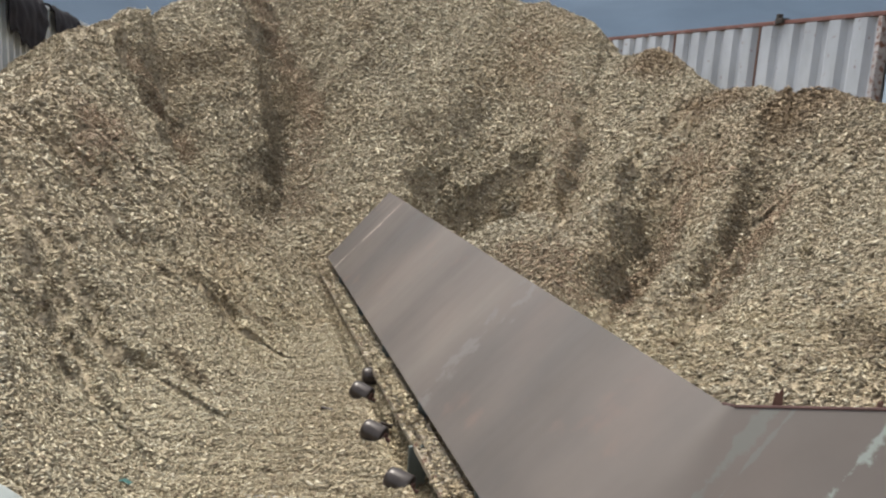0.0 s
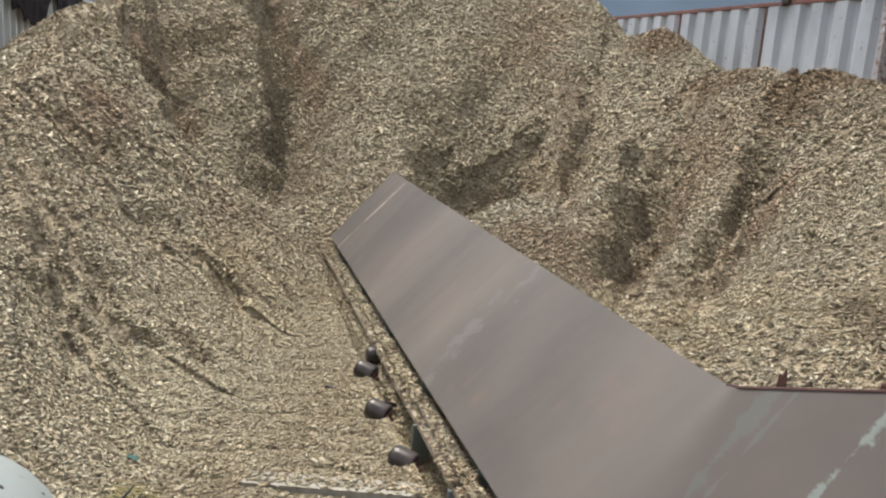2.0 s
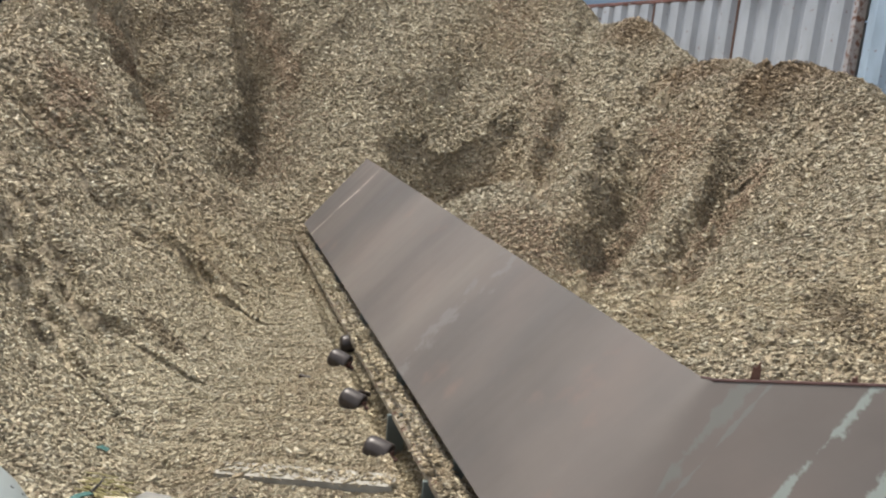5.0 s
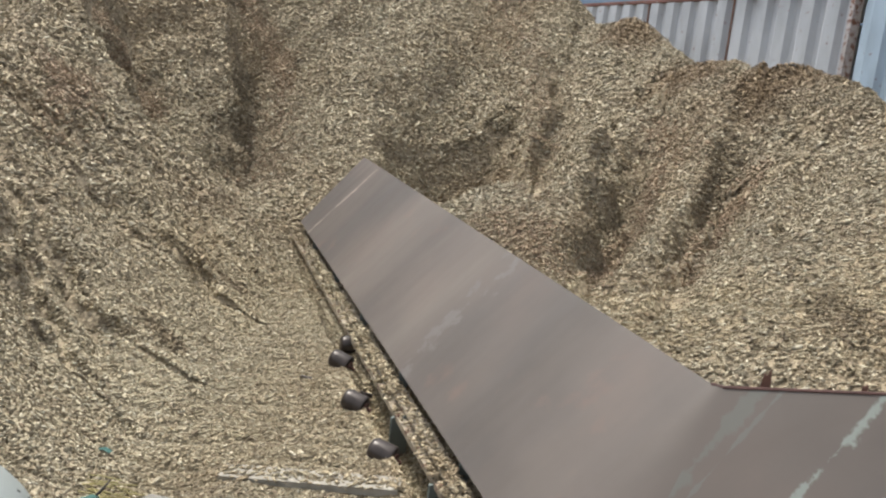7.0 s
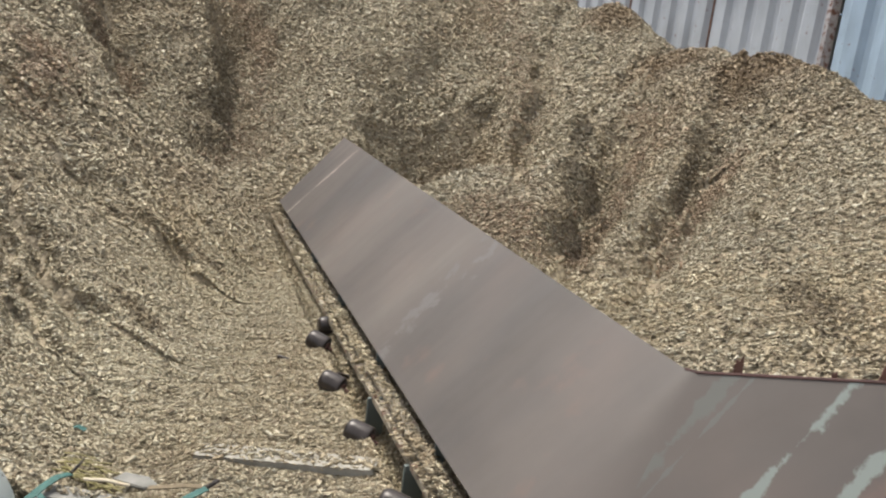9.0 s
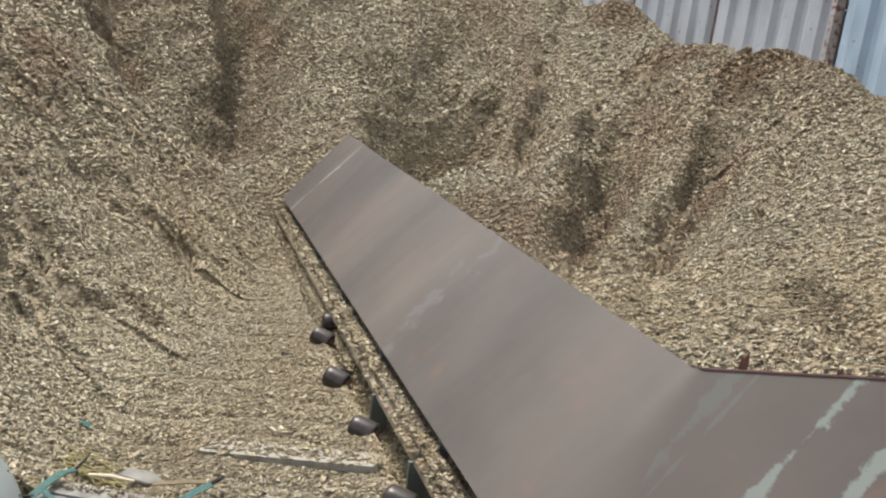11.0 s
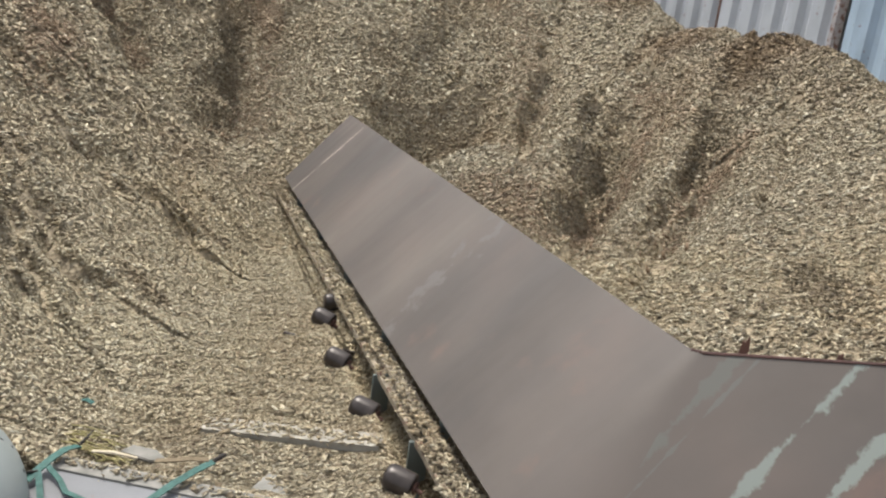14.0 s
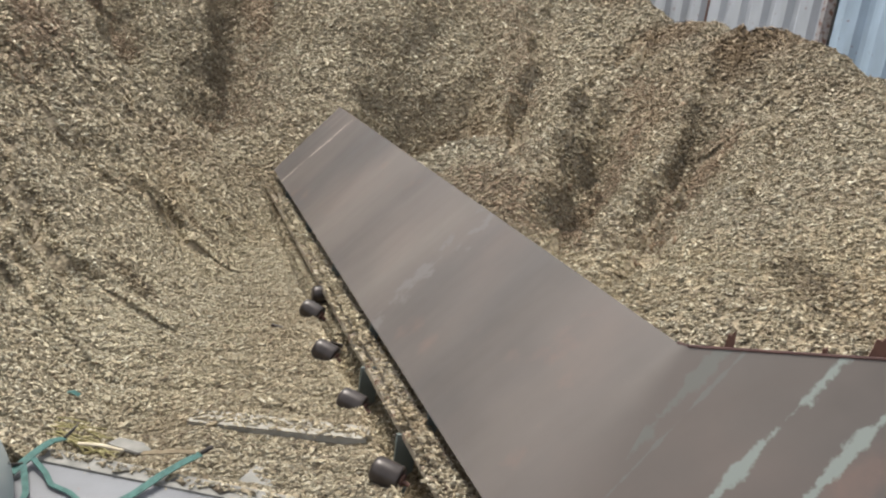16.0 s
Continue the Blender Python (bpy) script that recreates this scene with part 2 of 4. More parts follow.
def slab(corners, thick, bevel=0.0):
    """A plate from its corners in one plane, thickened behind."""
    bm = bmesh.new()
    vs = [bm.verts.new(c) for c in corners]
    f = bm.faces.new(vs)
    f.normal_update()
    n = f.normal.copy()
    back = [bm.verts.new(Vector(c) - n * thick) for c in corners]
    bm.faces.new(list(reversed(back)))
    k = len(vs)
    for i in range(k):
        bm.faces.new((vs[i], back[i], back[(i + 1) % k], vs[(i + 1) % k]))
    bmesh.ops.recalc_face_normals(bm, faces=bm.faces)
    if bevel:
        bmesh.ops.bevel(bm, geom=list(bm.edges), offset=bevel, segments=2, affect="EDGES")
    return bm


def lathe(profile, steps=28):
    """A body turned about z from (radius, height) pairs."""
    bm = bmesh.new()
    rings = []
    for r, z in profile:
        if r < 1e-5:
            rings.append([bm.verts.new((0, 0, z))])
        else:
            rings.append([bm.verts.new((r * math.cos(2 * math.pi * i / steps), r * math.sin(2 * math.pi * i / steps), z)) for i in range(steps)])
    for p, q in zip(rings, rings[1:]):
        for i in range(steps):
            j = (i + 1) % steps
            if len(p) == 1:
                bm.faces.new((p[0], q[i], q[j]))
            elif len(q) == 1:
                bm.faces.new((p[i], q[0], p[j]))
            else:
                bm.faces.new((p[i], q[i], q[j], p[j]))
    bmesh.ops.recalc_face_normals(bm, faces=bm.faces)
    return bm


# ---- the plan: conveyor line, plate and pile ----
U = Vector((-0.271, 0.963, 0.0)).normalized()
V = Vector((U.y, -U.x, 0.0))
Z = Vector((0, 0, 1))
LOW_TIP = Vector((-0.806, 5.65, 0.55))
LEAN, PLATE_W = radians(48.25), 0.63
ACROSS = V * math.cos(LEAN) + Z * math.sin(LEAN)
NORMAL = U.cross(ACROSS).normalized()
if NORMAL.z < 0:
    NORMAL = -NORMAL
TOP_TIP = LOW_TIP + ACROSS * PLATE_W
CORNER = TOP_TIP - U * 4.06
ALONG = Matrix.Rotation(math.atan2(V.y, V.x), 4, "Z")


def on_line(s, v, z):
    """A point s metres back from the plate's tip along the conveyor and v metres across from the plate's lower edge."""
    p = LOW_TIP - U * s + V * v
    return Vector((p.x, p.y, z))


# crest of the pile round the conveyor's tip: bearing in degrees from the conveyor's line, distance from it, height
CREST = [
    (-180, 1.20, 0.40),
    (-146, 1.85, 0.42),
    (-129, 2.19, 0.85),
    (-106, 2.40, 1.25),
    (-84, 2.39, 1.50),
    (-65, 2.33, 1.66),
    (-48, 2.40, 1.84),
    (-33, 2.63, 2.14),
    (-22, 2.93, 2.49),
    (-3, 3.09, 2.94),
    (14, 3.16, 3.02),
    (29, 3.33, 2.94),
    (37, 3.41, 2.76),
    (45, 3.33, 2.57),
    (52, 3.25, 2.20),
    (61, 3.13, 2.29),
    (66, 3.18, 2.21),
    (73, 3.17, 2.00),
    (81, 3.16, 1.98),
    (89, 3.20, 1.85),
    (94, 3.27, 2.05),
    (104, 3.23, 1.85),
    (117, 3.11, 1.72),
    (133, 2.81, 1.50),
    (148, 2.34, 1.15),
    (180, 2.60, 0.90),
]
# gullies and hollows: their line in plan from top to bottom, half width, depth
GULLIES = [
    ([(-2.02, 8.55), (-1.74, 8.10), (-1.44, 7.64), (-1.36, 7.10), (-1.40, 6.45)], 0.40, 0.66, 2),
    ([(0.24, 7.10), (0.34, 6.5), (0.42, 5.85)], 0.50, 0.86, 3),
    ([(1.22, 7.40), (1.02, 6.6), (0.90, 5.9), (0.70, 5.1)], 0.20, 0.36, 2),
    ([(1.68, 6.05), (1.48, 5.6), (1.20, 4.8), (0.90, 4.05)], 0.33, 0.58, 2),
    ([(1.55, 6.60), (1.22, 5.7), (1.02, 5.0)], 0.14, 0.22, 2),
    ([(2.20, 5.55), (2.00, 5.15), (1.79, 4.85), (1.45, 4.30), (1.19, 3.75)], 0.26, 0.44, 2),
    ([(2.30, 4.75), (1.75, 3.9)], 0.14, 0.12, 2),
    ([(-2.62, 7.35), (-2.30, 6.75), (-1.95, 6.22)], 0.28, 0.46, 2),
    ([(-0.99, 3.16), (-1.39, 3.27), (-1.6, 3.45), (-1.85, 3.72)], 0.10, 0.10, 2),
    ([(-0.86, 3.93), (-1.1, 3.97), (-1.42, 4.05)], 0.09, 0.10, 2),
    ([(-1.45, 4.0), (-1.78, 4.18), (-2.25, 4.62)], 0.12, 0.10, 2),
    ([(-1.2, 2.85), (-1.46, 3.02), (-1.72, 3.35), (-2.1, 3.8)], 0.12, 0.11, 2),
    ([(-0.5, 8.3), (-0.2, 7.5)], 0.18, 0.16, 0),
    ([(0.75, 8.2), (0.60, 7.3)], 0.18, 0.14, 0),
    ([(1.82, 6.75), (1.62, 6.3)], 0.14, 0.12, 2),
]
# the heap along the conveyor's side: foot of its slope, and its back edge in plan from the crest down to the conveyor
FOOT, FOOT_WAY, FOOT_OUT, FOOT_RISE = (-1.01, 2.44), (0.20, 0.98), (-0.98, 0.20), 0.68
BACK_EDGE = [(-3.20, 7.60), (-2.76, 6.95), (-2.60, 6.38), (-2.11, 5.64), (-1.76, 5.20), (-1.51, 5.09), (-1.13, 5.14), (-0.72, 4.93), (0.5, 4.6)]
_rng = np.random.default_rng(5)
_waves = [(_rng.uniform(0, 2 * np.pi), _rng.uniform(0, 2 * np.pi), k) for k in (2.1, 3.0, 4.6, 6.3, 9.5, 13.0, 19.0)]


def rumple(x, y):
    """Smooth uneven relief, about -1 to 1."""
    z = 0.0 * x
    for ang, ph, k in _waves:
        z = z + np.sin(k * (x * np.cos(ang) + y * np.sin(ang)) + ph + 1.3 * np.sin(0.7 * k * (y * np.cos(ang) - x * np.sin(ang)))) / (0.6 + 0.35 * k)
    return z


_fine = [(_rng.uniform(0, 2 * np.pi), _rng.uniform(0, 2 * np.pi), k) for k in (24.0, 31.0, 38.0, 47.0, 57.0, 66.0)]


def clods(x, y):
    """Small lumps, a hand's width across, about -1 to 1."""
    z = 0.0 * x
    for ang, ph, k in _fine:
        z = z + np.sin(k * (x * np.cos(ang) + y * np.sin(ang)) + ph + 2.0 * np.sin(0.31 * k * (y * np.cos(ang) - x * np.sin(ang)) + ph))
    return z / 3.0


def side_heap(x, y):
    """Height of the straight heap along the conveyor's side."""
    out = (x - FOOT[0]) * FOOT_OUT[0] + (y - FOOT[1]) * FOOT_OUT[1]
    run = (x - FOOT[0]) * FOOT_WAY[0] + (y - FOOT[1]) * FOOT_WAY[1]
    up = 0.355 + FOOT_RISE * out
    top = np.interp(run, [0.0, 1.0, 2.2, 3.4, 4.6], [1.15, 1.35, 1.64, 2.03, 2.24])
    w = run - 0.33 * out + 0.06 * np.sin(5 * out + 3 * run)
    fade = np.clip(out / 0.5, 0, 1)
    for period, high, shift in ((0.66, 0.11, 0.1), (0.37, 0.065, 0.5), (0.19, 0.032, 0.3)):
        f = np.mod(w / period + shift + 0.16 * np.sin(2.7 * out + 5.0 * shift) + 0.10 * np.sin(7.0 * out), 1.0)
        up = up + fade * high * (np.where(f < 0.18, f / 0.18, (1 - f) / 0.82) - 0.5) * (0.65 + 0.35 * np.sin(1.9 * out + 4.0 * w))
    fall = top + 0.06 - 0.75 * (up - top) / FOOT_RISE
    z = -0.05 * np.logaddexp(-up / 0.05, -fall / 0.05)
    edge = np.interp(x, [p[0] for p in BACK_EDGE], [p[1] for p in BACK_EDGE])
    wob = 0.05 * np.sin(9 * x + 2) + 0.03 * np.sin(21 * x)
    return z - 1.5 * np.maximum(0, y - edge - wob)


def gully_distance(x, y, line):
    """Distance in plan to a gully's line, the share of its length there, and on which side."""
    best, share, left, k = 1e9 + 0 * x, 0 * x, 0 * x, len(line) - 1
    wob = 0.05 * np.sin(7 * x + 5 * y) + 0.03 * np.sin(17 * y - 11 * x)
    for i, ((ax, ay), (bx, by)) in enumerate(zip(line, line[1:])):
        lx, ly = bx - ax, by - ay
        t = np.clip(((x - ax) * lx + (y - ay) * ly) / (lx * lx + ly * ly), 0, 1)
        off = np.hypot(x - ax - t * lx + wob, y - ay - t * ly + wob)
        near = off < best
        best, share = np.where(near, off, best), np.where(near, (i + t) / k, share)
        left = np.where(near, (x - ax) * ly - (y - ay) * lx, left)
    return best, share, left


def pile_height(x, y):
    """Height of the pile's surface at plan points (arrays)."""
    x, y = np.asarray(x, float), np.asarray(y, float)
    e0 = LOW_TIP + V * 0.1
    dx, dy = x - e0.x, y - e0.y
    along, side = dx * U.x + dy * U.y, dx * V.x + dy * V.y
    d = np.hypot(np.maximum(along, 0.0), side)
    phi = np.degrees(np.arctan2(side, along + 0.5))
    rim = [c[0] for c in CREST]
    dc, h = np.interp(phi, rim, [c[1] for c in CREST]), np.interp(phi, rim, [c[2] for c in CREST])
    right = 1 / (1 + np.exp(-side / 0.12)) * np.clip(1 - along / 0.5, 0, 1)
    base = 0.385 + 0.06 * np.clip(along / 0.5, 0, 1) + 0.365 * right
    inner = 0.40 + 0.02 * right
    s = np.clip((d - inner) / (dc - inner), 0, None)
    up = base + (h - base) * s ** 1.06
    down = h + 0.05 - 0.7 * (d - dc)
    k = 0.10
    z = -k * np.log(np.exp(-up / k) + np.exp(-down / k))
    ribs = np.sin(phi * 0.33 + 0.8 * np.sin(phi * 0.11)) * 0.5 + np.sin(phi * 0.61 + 2.0) * 0.35
    z = z + 0.045 * ribs * np.clip(s, 0, 1.2) + 0.050 * rumple(x, y) * np.clip(0.3 + s, 0, 1)
    left_heap = side_heap(x, y) + 0.022 * rumple(x, y)
    z = np.where(side < 0.0, 0.03 * np.logaddexp(z / 0.03, left_heap / 0.03), z)
    for line, w, dep, steep in GULLIES:
        off, t, left = gully_distance(x, y, line)
        ends = np.clip(np.sin(np.pi * (0.06 + 0.88 * t)), 0, 1) ** 0.6
        if steep == 3:  # a hollow with a steep rim
            dig = np.exp(-(off / w) ** 3.2)
        elif steep == 2:  # a broken bank on one side, a gentle chute on the other
            dig = np.where(left > 0, np.exp(-(off / (0.55 * w)) ** 2.4), np.exp(-(off / (1.5 * w)) ** 1.4))
        else:
            dig = np.exp(-(off / w) ** 1.3)
        z = z - dep * dig * ends
    z = z + 0.0070 * clods(x, y) * np.clip((z - 0.42) / 0.3, 0, 1)
    # low ripples across the floor beside the conveyor
    run = (x - FOOT[0]) * FOOT_WAY[0] + (y - FOOT[1]) * FOOT_WAY[1]
    ripple = np.abs(np.sin(21 * run + 1.2 * np.sin(4 * x) + 0.8 * np.sin(2.3 * run))) - 0.6
    z = z + 0.014 * ripple * np.clip((0.58 - z) / 0.12, 0, 1) * np.clip((-side - 0.25) / 0.1, 0, 1) * (along < 0)
    # no chips inside the bent end of the plate, a slot along the conveyor rails
    inside = (y - CORNER.y - 0.03 + (x - CORNER.x) * 0.50 < 0) & (side > 0.15)
    z = np.where(inside, 0.12, z)
    slot = np.clip((side + 0.245) / 0.06, 0, 1) * np.clip((0.25 - side) / 0.05, 0, 1) * np.clip((-along - 2.45) / 0.25, 0.35, 1) * np.clip(-along / 0.3, 0, 1)
    z = z - 0.19 * slot
    # the heap ends at the panel in front
    front = (x + 0.93) * 0.201 + (y - 2.085) * 0.980
    hold = np.clip(0.5 + front / 0.05, 0, 1) + np.clip((x + 0.16) / 0.1, 0, 1)
    z = np.where(hold < 1, 0.10 + (z - 0.10) * np.clip(hold, 0, 1), z)
    # the heap runs out on all sides
    z = np.minimum(z, np.minimum(np.minimum(0.8 * (y - 0.75), 1.7 * (10.9 - y)), 1.7 * np.minimum(4.3 - x, x + 5.1)) + 0.05 * rumple(x, y))
    return np.maximum(z, -0.05)


def pile_normal(x, y):
    e = 0.03
    gx = (pile_height(x + e, y) - pile_height(x - e, y)) / (2 * e)
    gy = (pile_height(x, y + e) - pile_height(x, y - e)) / (2 * e)
    n = np.stack([-gx, -gy, np.ones_like(gx)], -1)
    return n / np.linalg.norm(n, axis=-1, keepdims=True)


def grid_mesh(name, x0, x1, y0, y1, step, height):
    nx, ny = int((x1 - x0) / step) + 1, int((y1 - y0) / step) + 1
    gx, gy = np.meshgrid(np.linspace(x0, x1, nx), np.linspace(y0, y1, ny))
    co = np.stack([gx, gy, height(gx, gy)], -1).reshape(-1, 3)
    i = np.arange(nx * ny).reshape(ny, nx)
    quads = np.stack([i[:-1, :-1], i[:-1, 1:], i[1:, 1:], i[1:, :-1]], -1).reshape(-1, 4)
    return mesh_from(name, co, quads, True)


def mesh_from(name, co, quads, smooth=False):
    me = bpy.data.meshes.new(name)
    me.vertices.add(len(co))
    me.vertices.foreach_set("co", np.ascontiguousarray(co, np.float32).ravel())
    me.loops.add(quads.size)
    me.loops.foreach_set("vertex_index", np.ascontiguousarray(quads, np.int32).ravel())
    me.polygons.add(len(quads))
    me.polygons.foreach_set("loop_start", np.arange(0, quads.size, 4, dtype=np.int32))
    me.polygons.foreach_set("loop_total", np.full(len(quads), 4, np.int32))
    if smooth:
        me.polygons.foreach_set("use_smooth", np.ones(len(quads), bool))
    me.update(calc_edges=True)
    return me


def chip_cloud(rng, at, normal, tilt=0.20, size=1.0):
    """One loose chip at each point, a thin wedge lying unevenly on that normal: corners, quads and triangles."""
    n = len(at)
    normal = normal + rng.normal(0, 1.0, (n, 3)) * np.broadcast_to(np.reshape(tilt, (-1, 1)), (n, 1))
    normal /= np.linalg.norm(normal, axis=1, keepdims=True)
    t = rng.normal(0, 1, (n, 3)) * (1.35, 0.8, 0.45)
    t -= normal * (t * normal).sum(1, keepdims=True)
    t /= np.linalg.norm(t, axis=1, keepdims=True)
    b = np.cross(normal, t)
    ln = np.clip(rng.lognormal(math.log(0.0205), 0.45, n), 0.007, 0.065) * size
    wd = np.clip(ln * rng.uniform(0.20, 0.52, n), 0.0035, 0.019)
    th = rng.uniform(0.002, 0.006, n)
    corner = np.array([(-1, -1, 1), (1, -1, 1), (1, 1, 1), (-1, 1, 1), (0, 0, -1)], float)
    c = np.repeat(corner[None], n, 0)
    c[:, :, 0] *= rng.uniform(0.65, 1.2, (n, 5))
    c[:, :, 1] *= rng.uniform(0.5, 1.25, (n, 5))
    c[:, :, 2] += rng.uniform(-0.5, 0.5, (n, 5))
    co = (at[:, None] + c[:, :, 0:1] * (t * ln[:, None] / 2)[:, None] + c[:, :, 1:2] * (b * wd[:, None] / 2)[:, None]
          + c[:, :, 2:3] * (normal * th[:, None] / 2)[:, None])
    return co.reshape(-1, 3)


CHIP_SHAPE = [(0, 1, 2, 3), (1, 0, 4), (2, 1, 4), (3, 2, 4), (0, 3, 4)]


def chip_mesh(name, co):
    """The mesh of all chips whose corners are given, five a chip."""
    n = len(co) // 5
    me = bpy.data.meshes.new(name)
    me.vertices.add(len(co))
    me.vertices.foreach_set("co", np.ascontiguousarray(co, np.float32).ravel())
    one = np.array([i for f in CHIP_SHAPE for i in f])
    loops = (one[None] + (np.arange(n) * 5)[:, None]).ravel()
    total = np.tile([len(f) for f in CHIP_SHAPE], n)
    me.loops.add(len(loops))
    me.loops.foreach_set("vertex_index", loops.astype(np.int32))
    me.polygons.add(len(total))
    me.polygons.foreach_set("loop_start", (np.cumsum(total) - total).astype(np.int32))
    me.polygons.foreach_set("loop_total", total.astype(np.int32))
    me.update(calc_edges=True)
    return me


CHIPS = 1000000

# ---- ground, pile, distance ----


def build_ground():
    bm = bmesh.new()
    bmesh.ops.create_grid(bm, x_segments=60, y_segments=60, size=900)
    for v in bm.verts:
        r = v.co.length
        v.co.z = 0.0 if r < 40 else 0.4 * noise.noise(v.co * 0.01)
    tagged(part("ground", bm, EARTH), "bare brown yard ground strewn with wood fines", "ground", kind="structure")


def build_hill():
    bm = bmesh.new()
    n, m = 90, 14
    rows = []
    for j in range(m):
        row = []
        for i in range(n):
            a = radians(-80 + 160 * i / (n - 1))
            r = 260 + 40 * j
            h = 190 * (j / (m - 1)) ** 0.9 * (0.85 + 0.3 * noise.noise((a * 3, 0, 1))) + 7 * noise.noise((a * 22, j * 0.8, 3))
            row.append(bm.verts.new((r * math.sin(a), r * math.cos(a), h - 1)))
        rows.append(row)
    for p, q in zip(rows, rows[1:]):
        for i in range(n - 1):
            bm.faces.new((p[i], p[i + 1], q[i + 1], q[i]))
    tagged(part("backdrop", bm, HILL, smooth=True), "distant wooded hillside, haze painted in its blue-grey colour", "hillside", kind="structure")


# lines in plan along which chips lie that differ from the rest (brown run-down chips, darker ones that paint the banks'
# shade): kind, spread, how many
CHUTES = [
    ("run", 0.05, 5200, [(-2.0, 8.44), (-1.82, 8.31), (-1.64, 8.14), (-1.4, 7.9), (-1.23, 7.71)]),
    ("run", 0.13, 2600, [(-1.32, 7.66), (-1.3, 7.2), (-1.14, 6.61)]),
    ("run", 0.07, 3400, [(-2.69, 6.77), (-2.59, 6.81), (-2.4, 6.79), (-2.27, 6.82), (-2.14, 6.72)]),
    ("dark_tone", 0.06, 6300, [(-1.61, 8.07), (-1.58, 7.75), (-1.51, 7.07), (-1.49, 6.68), (-1.47, 6.53)]),
    ("dark_tone", 0.1, 3300, [(-1.7, 7.47), (-1.67, 6.94), (-1.63, 6.63), (-1.54, 6.56)]),
    ("dark_tone", 0.16, 2550, [(-0.3, 7.03), (0.05, 7.11), (0.3, 7.0), (0.49, 7.05)]),
    ("dark_tone", 0.05, 1050, [(-0.33, 7.34), (-0.05, 7.28)]),
    ("run", 0.1, 4200, [(0.68, 8.37), (0.92, 7.64), (1.0, 6.99), (0.98, 6.52), (0.62, 4.86)]),
    ("dark_tone", 0.10, 1500, [(1.51, 5.79), (1.2, 5.27), (0.92, 4.47)]),
    ("run", 0.05, 3800, [(1.63, 5.63), (1.47, 5.33), (1.19, 4.86), (0.88, 4.05)]),
    ("dark_tone", 0.085, 1600, [(2.09, 5.29), (1.95, 5.15), (1.83, 5.03)]),
    ("run", 0.06, 3200, [(2.07, 5.04), (1.89, 4.89), (1.69, 4.69), (1.36, 4.11)]),
    ("dark_tone", 0.12, 3900, [(2.12, 6.26), (2.3, 5.66), (2.49, 5.21), (2.59, 5.0)]),
    ("run", 0.05, 1600, [(-2.26, 5.1), (-2.02, 4.69), (-1.88, 4.6)]),
    ("dark_tone", 0.02, 900, [(-1.14, 3.35), (-1.0, 3.32)]),
    ("dark_tone", 0.025, 1050, [(-1.17, 4.14), (-1.03, 4.12), (-0.89, 4.08)]),
    ("dark_tone", 0.08, 1200, [(-0.89, 8.06), (-0.58, 7.91)]),
    ("run", 0.07, 1800, [(-1.94, 4.3), (-1.98, 4.68), (-2.06, 5.12)]),
    ("run", 0.1, 1800, [(0.38, 4.71), (0.66, 4.33), (0.75, 3.75)]),
    ("dark_tone", 0.05, 1350, [(1.61, 3.14), (1.52, 2.7)]),
    ("run", 0.05, 1200, [(1.72, 6.22), (1.79, 5.86), (1.8, 5.28)]),
]


